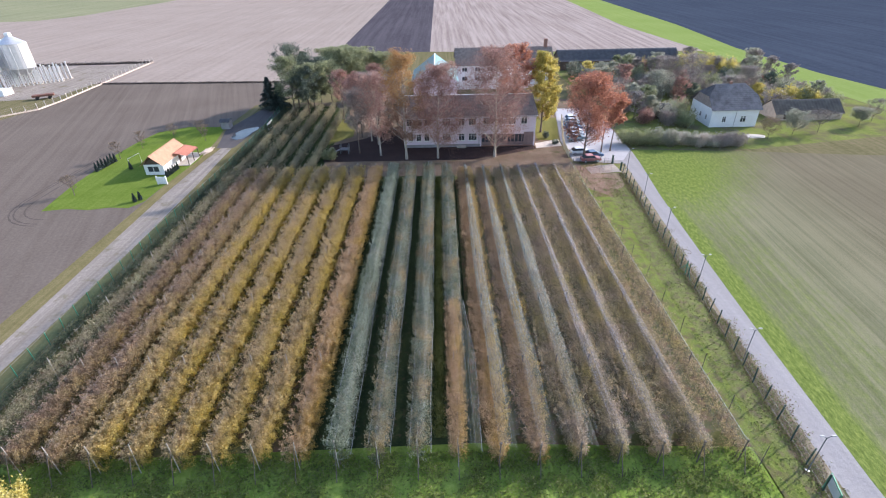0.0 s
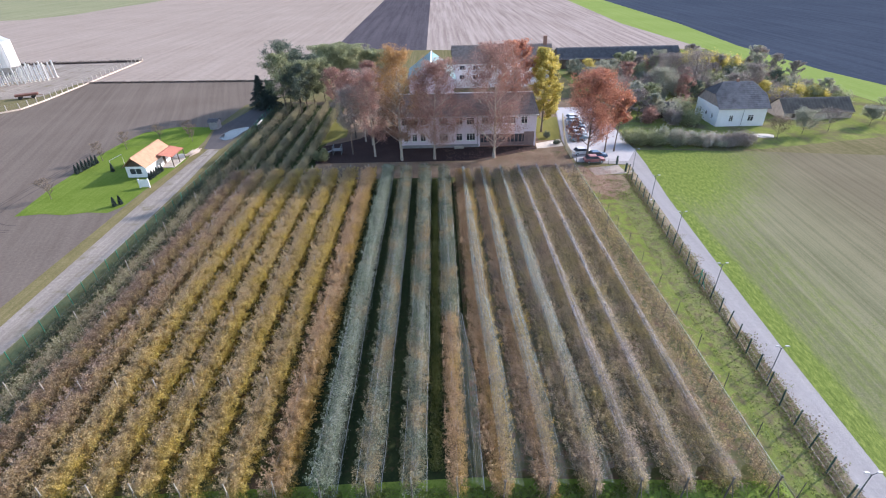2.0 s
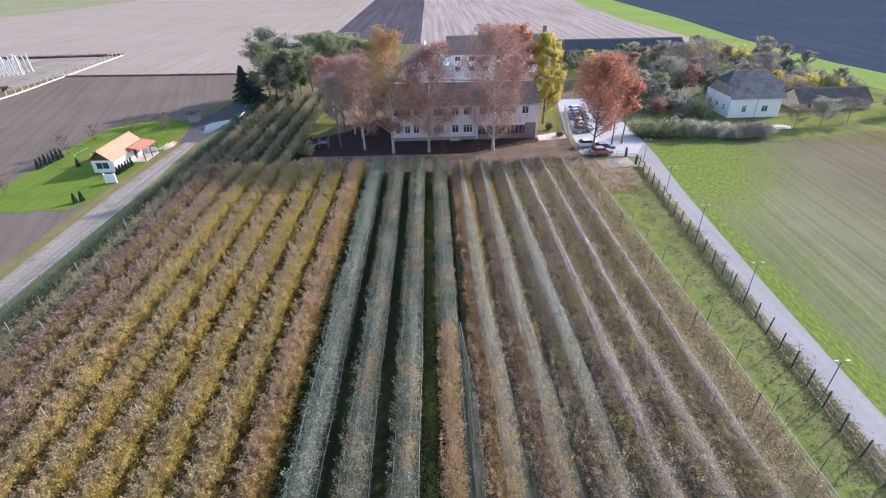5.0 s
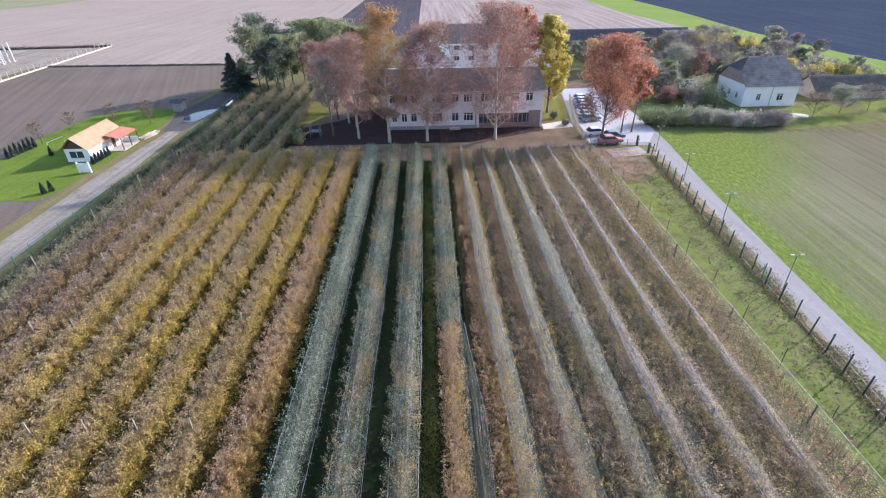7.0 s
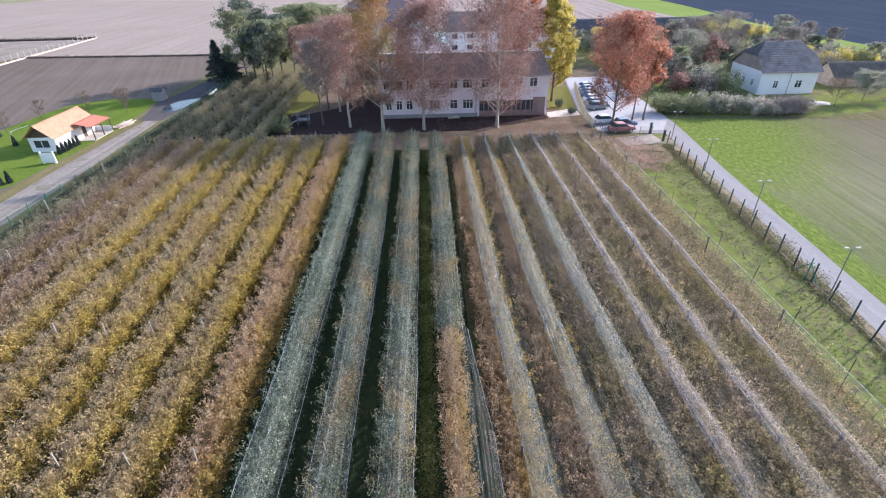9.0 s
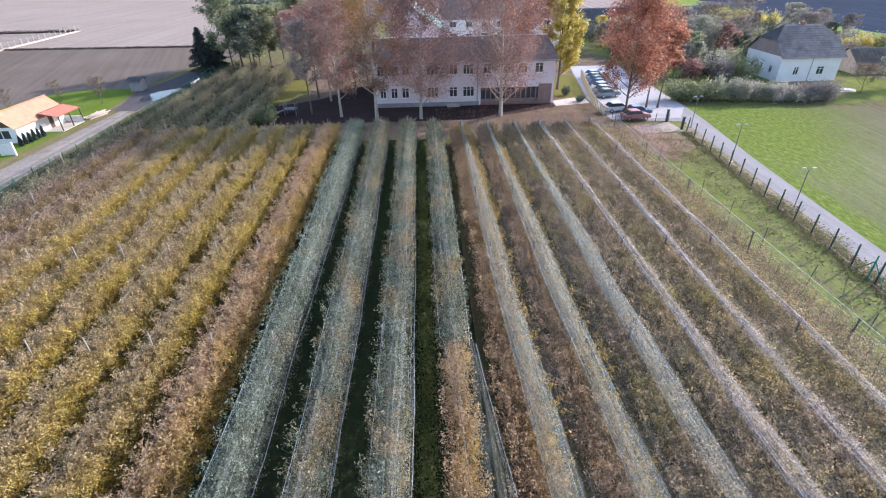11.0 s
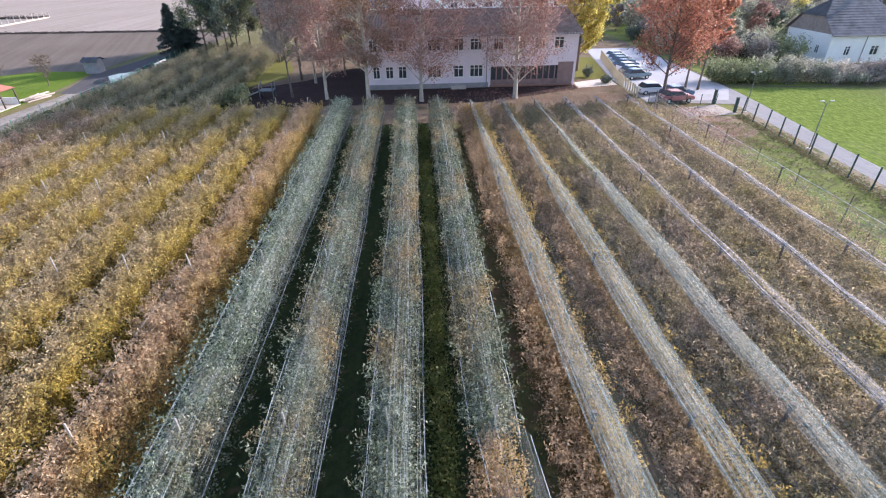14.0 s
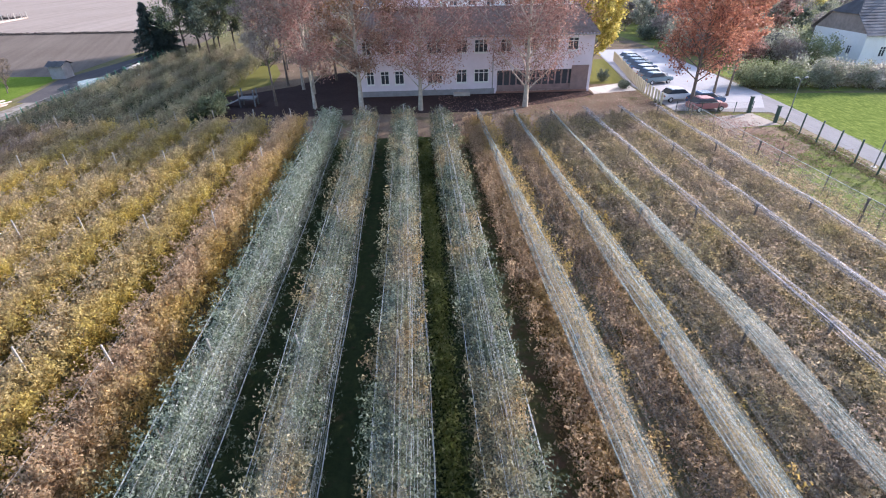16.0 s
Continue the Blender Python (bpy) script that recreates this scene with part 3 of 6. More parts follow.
sheet("field_striped", [(-4, 238), (116, 226), (109, 316), (116.6, 498), (126, 1500), (-3.6, 1500)], 0.025, M_STRIPE, "pale soil field with long drill stripes", "field")
sheet("field_green_strip", [(150, 40), (121.5, 132), (119.6, 170), (116, 226), (109, 316), (116.6, 498), (126, 1500), (172, 1500), (145.5, 491), (140.6, 310), (133, 232), (134.5, 178), (139, 152), (175, 40)], 0.03, M_GREEN, "bright green strip of winter wheat", "field")
sheet("field_black_soil", [(175, 40), (139, 152), (134.5, 178), (133, 232), (140.6, 310), (145.5, 491), (172, 1500), (1500, 1500), (1500, 40)], 0.02, M_BLACK, "dark blue-grey freshly ploughed field", "field")
sheet("field_stubble", [(34.1, -60), (36.0, 25), (36.6, 35), (37.2, 45), (38.1, 57), (39.2, 70), (40.3, 82), (42.2, 97), (42.6, 105.6), (66, 103.0), (96, 98.5), (150, 96), (170, 20), (170, -60)], 0.01, M_STUBBLE, "green and straw stubble field beside the road", "field")
# alley floors: shade under the rows is part of their colour
sheet("orchard_floor", [(-45, -30), (28, -30), (28, 99), (-25, 101), (-26, 147), (-45, 147)], 0.012, M_ORCHARD_SHADE, "orchard alley grass with fallen leaves, coloured dark for shade", "grass")
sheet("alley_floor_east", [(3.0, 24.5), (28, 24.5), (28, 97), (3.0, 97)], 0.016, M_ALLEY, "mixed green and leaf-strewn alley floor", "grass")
sheet("alley_floor_west", [(-45, 24.5), (-12.0, 24.5), (-12.0, 99), (-45, 99)], 0.016, M_ALLEY, "leaf-strewn alley floor, darkened for shade under yellow rows", "grass")
sheet("verge_right", [(27.8, -30), (31.5, -30), (31.9, 23), (34.6, 60), (38.3, 97), (28, 97)], 0.016, M_VERGE, "weedy sunlit verge inside the wire fence", "grass")
sheet("verge_lime", [(27.8, -30), (30.0, -30), (30.1, 26), (29.7, 36), (30.2, 46), (29.9, 56), (30.6, 66), (31.2, 74), (31.0, 82), (29.4, 88), (28, 90)], 0.02, M_VERGE_LIME, "lime-green strip of grass beside the orchard", "grass")
sheet("headland", [(-45, -30), (28, -30), (28, 28.4), (12, 29.0), (3, 29.4), (-45, 28.0)], 0.02, M_HEADLAND, "green headland grass below the rows", "grass")
sheet("yard_earth", [(-25, 92.8), (28, 92.4), (28.2, 125), (44, 140), (44, 150), (-46, 152), (-30, 147), (-26, 147)], 0.0175, M_LITTER, "yard earth strewn with brown fallen leaves", "ground")
# dark sheet that deepens the building's and trees' shade on the yard
sheet("building_shade_patch", [(-25.5, 101.4), (7, 101.2), (15, 104.0), (22, 107.2), (22, 109.4), (-8.3, 109.4), (-8.3, 126), (-13, 125), (-18, 117), (-22, 114.2), (-26, 112)], 0.02, M_SHADE_SOIL, "yard ground coloured dark for the building's shade", "ground")
sheet("yard_lawn", [(-26.5, 112.8), (-21.5, 118.6), (-22.0, 126), (-24.5, 134), (-29.0, 132), (-28.5, 122)], 0.022, M_LAWN_DRY, "patchy yellow-green yard lawn", "grass")
sheet("yard_lawn_east", [(23.5, 113), (28.2, 113), (32, 131), (24, 131)], 0.022, M_LAWN_DRY, "small lawn beside the building", "grass")
sheet("settlement_ground", [(44, 106), (70, 104), (110, 112), (121, 132), (119, 170), (116, 226), (44, 232)], 0.014, M_MEADOW, "rough grass of the farmyards", "grass")
sheet("cottage_lawn", [(-72.3, 79.8), (-68, 80.6), (-64, 79.9), (-60.5, 80.8), (-56.8, 80.4), (-55.3, 83.0), (-55.0, 91.4), (-54.0, 104), (-55.2, 118), (-57.0, 128.5), (-66.9, 129.5), (-73.2, 125.3), (-74.6, 118), (-75.2, 110), (-74.2, 100), (-74.0, 91.3), (-73.2, 85.5)], 0.03, M_LAWN, "bright mown lawn round the cottage", "grass")
sheet("track_verge", [(-55.6, -30), (-54.9, 112), (-46, 112), (-45.2, -30)], 0.018, M_TRACKSIDE, "weedy track verge", "grass")
sheet("gravel_track", [(-52.0, -30), (-52.2, 44), (-52.6, 62), (-53.0, 86), (-52.6, 102), (-51.7, 115), (-49.3, 115), (-49.0, 103), (-48.5, 91), (-48.3, 70), (-48.5, 50), (-48.8, 40), (-48.8, -30)], 0.024, M_GRAVEL, "pale gravel farm track with wheel ruts", "track")
# dark colour replaces tree shade that the grove doesn't cast this far
sheet("shade_apron", [(-53, 112), (-49, 112), (-45.5, 146), (-52, 148), (-56, 126)], 0.026, M_TREE_SHADE, "apron of the track, coloured dark for tree shade", "pavement")
sheet("road", [(31.0, -60), (33.3, 25), (33.8, 35), (34.3, 45), (35.4, 57), (36.8, 70), (39.0, 97), (28.6, 99), (28.6, 112), (33, 140), (44, 140), (43, 105), (42.3, 97), (40.4, 82), (39.3, 70), (38.2, 57), (37.3, 45), (36.7, 35), (36.1, 25), (34.2, -60)], 0.03, M_ASPHALT, "pale worn asphalt lane and car park", "road")
sheet("car_park", [(28.8, 99.2), (28.8, 112), (33.2, 139.5), (43.8, 139.5), (42.8, 105), (39.4, 99.0)], 0.035, M_PAVING, "pale sunlit car park paving", "pavement")
sheet("roadside_strip", [(29.6, -60), (31.7, 25), (32.4, 38), (33.4, 52), (34.8, 68), (36.3, 84), (37.4, 95), (38.9, 96), (36.8, 70), (35.4, 57), (34.3, 45), (33.8, 35), (33.3, 25), (31.0, -60)], 0.022, M_DRY, "dry brown grass between fence and lane", "grass")
sheet("puddle", [(-52.1, 119.1), (-52.7, 121.4), (-52.6, 123.4), (-51.6, 126.0), (-49.9, 127.4), (-47.9, 128.4), (-47.6, 126.2), (-48.2, 124.0), (-48.4, 121.3), (-49.0, 118.9), (-50.3, 117.8)], 0.032, M_WATER, "shallow rain puddle on the apron", "water")
sheet("leaf_drift", [(28.2, 85), (30.8, 82), (35.4, 86), (36.2, 92), (30.4, 92), (29.6, 97), (28.2, 98)], 0.024, M_DRIFT, "tan fallen leaves drifted by the gate", "ground")
sheet("gate_pad", [(30.2, 95.6), (30.6, 92.0), (37.0, 92.6), (36.6, 97.0)], 0.036, M_PAD, "beige concrete pad before the gate", "pavement")
sheet("terrace", [(22.4, 110.9), (28.4, 113.4), (28.3, 108.8), (22.2, 107.6)], 0.03, M_CONC, "pale concrete terrace beside the building", "pavement")

# ---- orchard ----
PITCH = 3.5
X0 = -44.15


def post_mesh(h, r, mat, square):
    bm = bmesh.new()
    if square:
        box(bm, -r, r, -r, r, 0, h, bev=0.01)
    else:
        bmesh.ops.create_cone(bm, cap_ends=True, segments=7, radius1=r * 1.1, radius2=r, depth=h, matrix=Matrix.Translation((0, 0, h / 2)))
        bmesh.ops.create_cone(bm, cap_ends=True, segments=7, radius1=r * 1.9, radius2=r * 1.5, depth=0.14, matrix=Matrix.Translation((0, 0, h + 0.07)))
    me = bpy.data.meshes.new("post")
    bm.to_mesh(me)
    bm.free()
    me.materials.append(mat)
    return me


POST_TALL = post_mesh(3.85, 0.032, M_POST_C, True)
POST_LOW = post_mesh(2.85, 0.06, M_POST_W, False)


def wob(y, seed, k=1.0):
    return math.sin(y * 0.9 * k + seed) * 0.5 + math.sin(y * 0.37 * k + seed * 2.3) * 0.35 + math.sin(y * 2.1 * k + seed * 1.7) * 0.25


def canopy(rng, length, dens, h, seed, wide, shoots=11, rag=0.3, flat=False, taper=0.0):
    """Leaves set along many short shoots that fan from the trained stems, so that tufts and gaps alternate."""
    m = int(length * shoots)
    y = rng.uniform(0, length, m)
    stem = np.abs(((y + seed) % 1.15) / 1.15 - 0.5) * 2            # 1 at a stem, 0 between stems
    gap = 0.5 + 0.5 * np.sin(y * 0.43 + seed) * np.sin(y * 0.17 + seed * 1.9)
    keep = rng.random(m) < 0.82 + 0.05 * stem + 0.15 * gap
    y, stem, gap = y[keep], stem[keep], gap[keep]
    m = len(y)
    top = h * (0.95 + 0.03 * stem) + 0.05 * np.sin(y * 1.9 + seed) + 0.1 * gap + rng.normal(0, 0.06, m)
    s = rng.beta(1.5, 0.85, m)
    tz = 0.45 + (top - 0.45) * s
    hw = wide * (0.78 + 0.22 * np.sin(np.pi * s)) * np.sqrt(np.clip(1.08 - s ** 4 * 0.8, 0.05, 1)) * (0.96 + 0.1 * gap)
    hw = hw * (1 - taper * np.clip(1 - y / 5.0, 0, 1))
    tx = hw * (rng.uniform(-1.1, 1.1, m) if flat else np.clip(rng.normal(0, 0.75, m), -1.02, 1.02))
    up = rng.random(m) < 0.3
    tz = np.where(up, top + rag * (rng.random(m) ** 1.6 - 0.15), tz)
    tip = np.stack([tx, y + rng.normal(0, 0.2, m), tz], 1)
    drop = np.where(up, rng.uniform(0.5, 1.0, m), rng.uniform(0.15, 0.6, m))
    base = np.stack([tx * np.where(up, 0.8, 0.35), y + rng.normal(0, 0.12, m), np.maximum(tz - drop, 0.25)], 1)
    n = int(length * dens)
    k = rng.integers(0, m, n)
    f = rng.beta(1.3, 0.9, n)[:, None]
    c = base[k] + (tip[k] - base[k]) * f + rng.normal(0, 0.1, (n, 3))
    c[:, 2] = np.maximum(c[:, 2], 0.15)
    return c, base, tip


def net_strip(length, prof, seed, vary, step=0.65, spread=0.0, slip=0.0, gather=0.0):
    """A long net laid over the row: a cross-section of (x, z) carried along with folds."""
    m = int(length / step) + 1
    k = len(prof)
    vs = np.zeros((m, k, 3))
    for i in range(m):
        y = i * length / (m - 1)
        w = 1 + vary * (0.6 * math.sin(y * 0.16 + seed) + 0.5 * math.sin(y * 0.41 + 2 * seed) + 0.15 * math.sin(y * 1.3 + seed))
        w *= 1 + spread * max(0.0, 1 - y / 24.0)
        w *= 1 - gather * min(1.0, max(0.0, (y - 36.0) / 22.0))            # bunched tighter towards the far end
        off = slip * min(1.0, max(0.0, 1 - (y - 12.0) / 12.0))         # the near end has slid off into the alley
        sag = 0.1 * abs(math.sin(math.pi * y / 10.6)) ** 1.5
        for j, (px, pz) in enumerate(prof):
            vs[i, j] = (px * w + off + 0.02 * wob(y, seed + j, 2), y, pz - sag - 0.3 * off + 0.03 * wob(y, seed + j * 2.1, 2.2))
    fs = []
    for i in range(m - 1):
        for j in range(k - 1):
            a = i * k + j
            fs += [a, a + 1, a + k + 1, a + k]
    return vs, fs


def strands(v, seed, count, r, mat, row, lo=0.0, hi=1.0):
    """Single long threads of the net, each wandering a little across its width."""
    rng = np.random.default_rng(int(seed * 100) + 5)
    m, k = v.shape[:2]
    lines = []
    for a in np.sort(rng.uniform(lo, hi, count)):
        ph = rng.uniform(0, 6.28, 2)
        a0, a1 = sorted(rng.uniform(0, m - 1, 2)) if rng.random() < 0.45 else (rng.uniform(0, 0.3) * m, m - 1)
        pts = []
        for i in range(int(a0), int(a1) + 1, 3):
            q = min(max(a + 0.035 * math.sin(i * 0.11 + ph[0]) + 0.012 * math.sin(i * 0.5 + ph[1]), 0.0), 1.0) * (k - 1)
            j = min(int(q), k - 2)
            p = v[i, j] + (v[i, j + 1] - v[i, j]) * (q - j)
            pts.append(((p[0], p[1], p[2] + 0.015), r))
        if len(pts) > 1:
            lines.append(pts)
    part("net_strand", tubes("net_strand", lines, mat, 3), None, row)["kind"] = "stuff"


def net_bay(row, L, pz, seed, last):
    """Thin net stretched from one crest to the next; its open end hangs in a scallop between the posts."""
    if last:
        prof = [(0.0, pz + 0.08), (0.5, pz - 0.5), (1.0, pz - 1.3), (1.4, pz - 2.0), (1.65, pz - 2.6)]
    else:
        prof = [(PITCH * q, pz + 0.1 - 0.5 * math.sin(math.pi * q)) for q in (0.0, 0.12, 0.25, 0.37, 0.5, 0.63, 0.75, 0.88, 1.0)]
    v, f = net_strip(L + 1.2, prof, seed + 2.0, 0.0)
    q = np.linspace(0, 1, len(prof))
    arc = 0.0 if last else 1.0
    v[:, :, 1] += (-1.2 + arc * 2.6 * np.sin(np.pi * q)[None, :] * np.clip(1 - v[:, :, 1] / 14.0, 0, 1))
    part("net_bay", raw("net_bay", v.reshape(-1, 3), f, 4, M_NET_VEIL, True), None, row, "thin see-through net stretched over the alley")
    part("net_cord", tubes("net_cord", [[(tuple(p), 0.009) for p in v[0]]], M_POST_W, 4), None, row)
    if last:
        part("net_cord", tubes("net_cord", [[((0, 0, pz + 0.12), 0.02), ((0, L, pz + 0.12), 0.02)]], M_CORD, 4), None, row, "grey cord along the last posts")


def orchard_row(x, y0, y1, i, kind, mat, dens, h, wide, posts=True):
    rng = np.random.default_rng(100 + i)
    seed = i * 1.37
    words = {"yellow": "trained apple row in yellow autumn leaf", "netted": "trained apple row under draped white hail net",
             "brown": "trained apple row in brown leaf with folded net", "grey": "thin grey-green apple row, half bare"}[kind]
    row = thing("orchard_row", words, "fruit trees", x, y0, 0, 0, "rows of the orchard")
    L = y1 - y0
    c, sb, st = canopy(rng, L, dens, h, seed, wide, 40 if kind == "grey" else 100, 0.3 if kind == "brown" else 0.5, kind == "brown" or x > 24, 0.5 if kind == "brown" or x > 24 else 0.1)
    part("foliage", leaf_mesh("foliage", c, rng.uniform(0.04, 0.086, len(c)) * (0.85 if kind == "netted" else 0.92), rng, mat, 1.4), None, row)["kind"] = "stuff"
    lines = []
    yy = 0.4
    while yy < L:
        top = h * rng.uniform(0.92, 1.15) + 0.5 * (x > 24)
        dx, dy = rng.normal(0, 0.08, 2)
        lines.append([((0, yy, 0), 0.04), ((dx, yy + dy, top * 0.5), 0.028), ((dx * 2, yy + dy * 2, top), 0.008)])
        for k in range(3):
            zz = rng.uniform(0.7, top * 0.9)
            sx = rng.choice([-1, 1]) * rng.uniform(0.4, wide * 1.1)
            lines.append([((dx, yy, zz), 0.014), ((sx, yy + rng.normal(0, 0.4), zz + rng.uniform(0.1, 0.7)), 0.005)])
        yy += 0.8 if x > 24 else 1.15
    for k in range(0, len(sb), 12 if kind != "grey" else 5):
        lines.append([(tuple(sb[k]), 0.013), (tuple(st[k] + (0, 0, 0.12)), 0.006)])
    part("branchwood", tubes("branchwood", lines, M_BARK, 3), None, row)["kind"] = "stuff"
    low = kind == "brown" or x > 24
    pz = 2.85 if low else 3.85
    if posts:
        q = 0.0
        while q <= L + 0.1:
            part("post", POST_LOW if low else POST_TALL, None, row).matrix_basis = pose(rng.normal(0, 0.03), q, 0, rng.normal(0, 1.4), rng.normal(0, 1.4), 0)
            q += 10.6
        if y0 < 40:
            part("anchor_strut", tubes("anchor_strut", [[((0.0, -1.3, 0), 0.04), ((0, -0.05, pz * 0.8), 0.035)]], M_POST_W, 5), None, row)
        part("wire", tubes("wire", [[((0, 0, z), 0.006), ((0, L, z), 0.006)] for z in (1.2, 2.1, pz - 0.25)], M_WIRE, 3), None, row)
    if kind == "netted":
        if x < 0:
            prof = [(-0.68, 3.3), (-0.42, 3.6), (0, 3.92), (0.35, 3.75), (0.7, 3.2), (0.92, 2.7), (1.12, 2.1)]
        else:
            prof = [(-0.85, 2.9), (-0.5, 3.3), (-0.1, 3.5), (0.35, 3.3), (0.75, 2.85), (1.0, 2.4)]
        v, f = net_strip(L, prof, seed, 0.07, slip=1.1 if x > 0 and y0 < 30 else 0.0)
        part("hail_net", raw("hail_net", v.reshape(-1, 3), f, 4, M_NET_W, True), None, row, "white hail net draped over the trees")
        slid = x > 0 and y0 < 30
        strands(v, seed, 6 if slid else 10, 0.0045, M_STRAND_G if slid else M_STRAND_W, row)
        if not slid:
            strands(v, seed + 3, 9, 0.0055, M_STRAND_W, row, 0.55 if x < 0 else 0.3, 1.0)
        for j, rr in ((0, 0.014), (len(prof) - 1, 0.022)):
            part("net_cord", tubes("net_cord", [[(tuple(p), rr) for p in v[::2, j]]], M_CORD, 4), None, row, "pale edge cord of the net")
    elif kind == "brown":
        w = max(0.3, 0.62 - 0.018 * (x - 4.8))
        prof = [(-w * 0.9, pz + 0.05), (-w * 0.55, pz + 0.16), (0, pz + 0.2), (w * 0.5, pz + 0.13), (w, pz - 0.02)]
        if x < 13:
            prof = [(-0.45, pz + 0.14), (-0.1, pz + 0.19), (0.3, pz + 0.1), (0.72, pz - 0.1), (1.12, pz - 0.32)]
        v, f = net_strip(L, prof, seed, 0.06 if x < 13 else 0.2, spread=0.0 if x < 13 else 0.8, slip=0.4 if x < 13 else 0.0, gather=0.62 if x < 13 else 0.35)
        part("hail_net", raw("hail_net", v.reshape(-1, 3), f, 4, M_NET_G if x < 13 else M_NET_P, True), None, row, "green-grey net draped over the alley" if x < 13 else "pale hail net gathered along the post tops")
        strands(v, seed, 16 if x < 13 else 10, 0.0055, M_STRAND_G if x < 13 else M_STRAND_P, row)
        strands(v, seed + 3, 4, 0.0065, M_STRAND_G if x < 13 else M_STRAND_P, row, 0.0, 0.3)
    if low:
        net_bay(row, L, pz, seed, x > 24)
    return row


for i in range(21):
    x = X0 + PITCH * i
    if i == 0:
        orchard_row(x, 27.0, 142.0, i, "grey", M_APPLE_HEDGE, 620, 1.5, 0.75, posts=False)
    elif i == 1:
        orchard_row(x, 27.0, 91.5, i, "grey", M_APPLE_BARE, 800, 2.8, 1.0)
    elif x < -10:
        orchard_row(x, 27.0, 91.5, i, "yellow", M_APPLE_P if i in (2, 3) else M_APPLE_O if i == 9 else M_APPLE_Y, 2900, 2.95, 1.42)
    elif 0 < x < 3:
        orchard_row(x, 27.0, 48.0, i, "netted", M_APPLE_O, 1600, 2.9, 0.95)
        orchard_row(x, 48.0, 91.5, i + 60, "netted", M_APPLE_M, 2300, 3.2, 1.1)
    elif x < 3:
        orchard_row(x, 27.0, 91.5, i, "netted", M_APPLE_M if i in (11, 12) else M_APPLE_N, 2200, 3.4, 1.1)
    elif x < 24.5:
        orchard_row(x, 27.0, 91.5, i, "brown", M_APPLE_O if x < 9 else M_APPLE_R, 2300, 2.4, 1.85 if x > 12 else 1.6)
    else:
        orchard_row(x, 27.0, 91.0, i, "grey", M_APPLE_R, 520, 2.0, 1.5)
    if 1 <= i <= 5:
        orchard_row(x, 92.6, 142.0 - 1.5 * (i == 5), i + 40, "grey", M_APPLE_BARE, 800, 2.5, 0.75, posts=False)

# ---- trees ----
def tree_parts(name, label, x, y, h, r, clear, lm, bm_, n_leaf, size, seed, limbs=14, shape=1.0, twig=7, rise=0.85, trunk_r=None, lean=0.0, category="tree", group=""):
    rng = np.random.default_rng(seed)
    t = thing(name, label, category, x, y, 0, 0, group)
    tr = trunk_r or 0.0095 * h
    bend = rng.normal(0, 0.02 * h, 2)
    lx, ly = lean * h + bend[0], bend[1]

    def axis(z):
        s = z / h
        return np.array([lx * s * s, ly * s * s + 0.15 * math.sin(s * 5 + seed), z])
    lines = [[(tuple(axis(z)), max(0.02, tr * (1.25 - 1.15 * z / h) * (1.35 if z < 0.2 else 1))) for z in np.linspace(0, 0.95 * h, 8)]]
    anchors = []
    for i in range(limbs):
        s = (i + rng.uniform(0.1, 0.9)) / limbs
        z = clear * 0.85 + (0.93 * h - clear * 0.85) * s
        a = i * 2.399 + rng.normal(0, 0.4)
        prof = (math.sin(math.pi * (0.22 + 0.7 * s)) ** 0.9) if shape > 0 else (1.05 - s)
        ln = r * prof * rng.uniform(0.75, 1.1)
        p0 = axis(z)
        mid = p0 + np.array([math.cos(a) * ln * 0.5, math.sin(a) * ln * 0.5, ln * rise * 0.45])
        end = p0 + np.array([math.cos(a) * ln, math.sin(a) * ln, ln * rise])
        end[2] = min(end[2], h)
        rr = max(0.035, tr * 0.5 * (1 - s * 0.65))
        lines.append([(tuple(p0), rr), (tuple(mid), rr * 0.65), (tuple(end), 0.02)])
        for k in range(twig):
            f = rng.uniform(0.3, 1.0)
            q0 = p0 + (end - p0) * f
            d = rng.normal(0, 1, 3)
            d[2] = abs(d[2]) * 0.6
            q1 = q0 + d / np.linalg.norm(d) * r * rng.uniform(0.18, 0.42)
            lines.append([(tuple(q0), 0.025), (tuple(q1), 0.008)])
            anchors.append((q0, q1))
        anchors.append((mid, end))
    top = axis(0.95 * h)
    for k in range(4):
        anchors.append((axis(0.86 * h), top + rng.normal(0, 0.08 * r, 3) + np.array([0, 0, 0.05 * h * rng.random()])))
    part("trunk", tubes("trunk", lines, bm_, 6), None, t)
    n_leaf, size = int(n_leaf * 1.7), size * 0.8
    if n_leaf:
        ai = rng.integers(0, len(anchors), n_leaf)
        A = np.array([a for a, b in anchors])[ai]
        B = np.array([b for a, b in anchors])[ai]
        f = rng.uniform(0.15, 1.12, n_leaf)[:, None]
        C = A + (B - A) * f + rng.normal(0, 0.075 * r, (n_leaf, 3))
        C[:, 2] = np.clip(C[:, 2], 0.1, h * 1.02)
        part("crown", leaf_mesh("crown", C, rng.uniform(size * 0.6, size * 1.3, n_leaf), rng, lm), None, t)
    return t


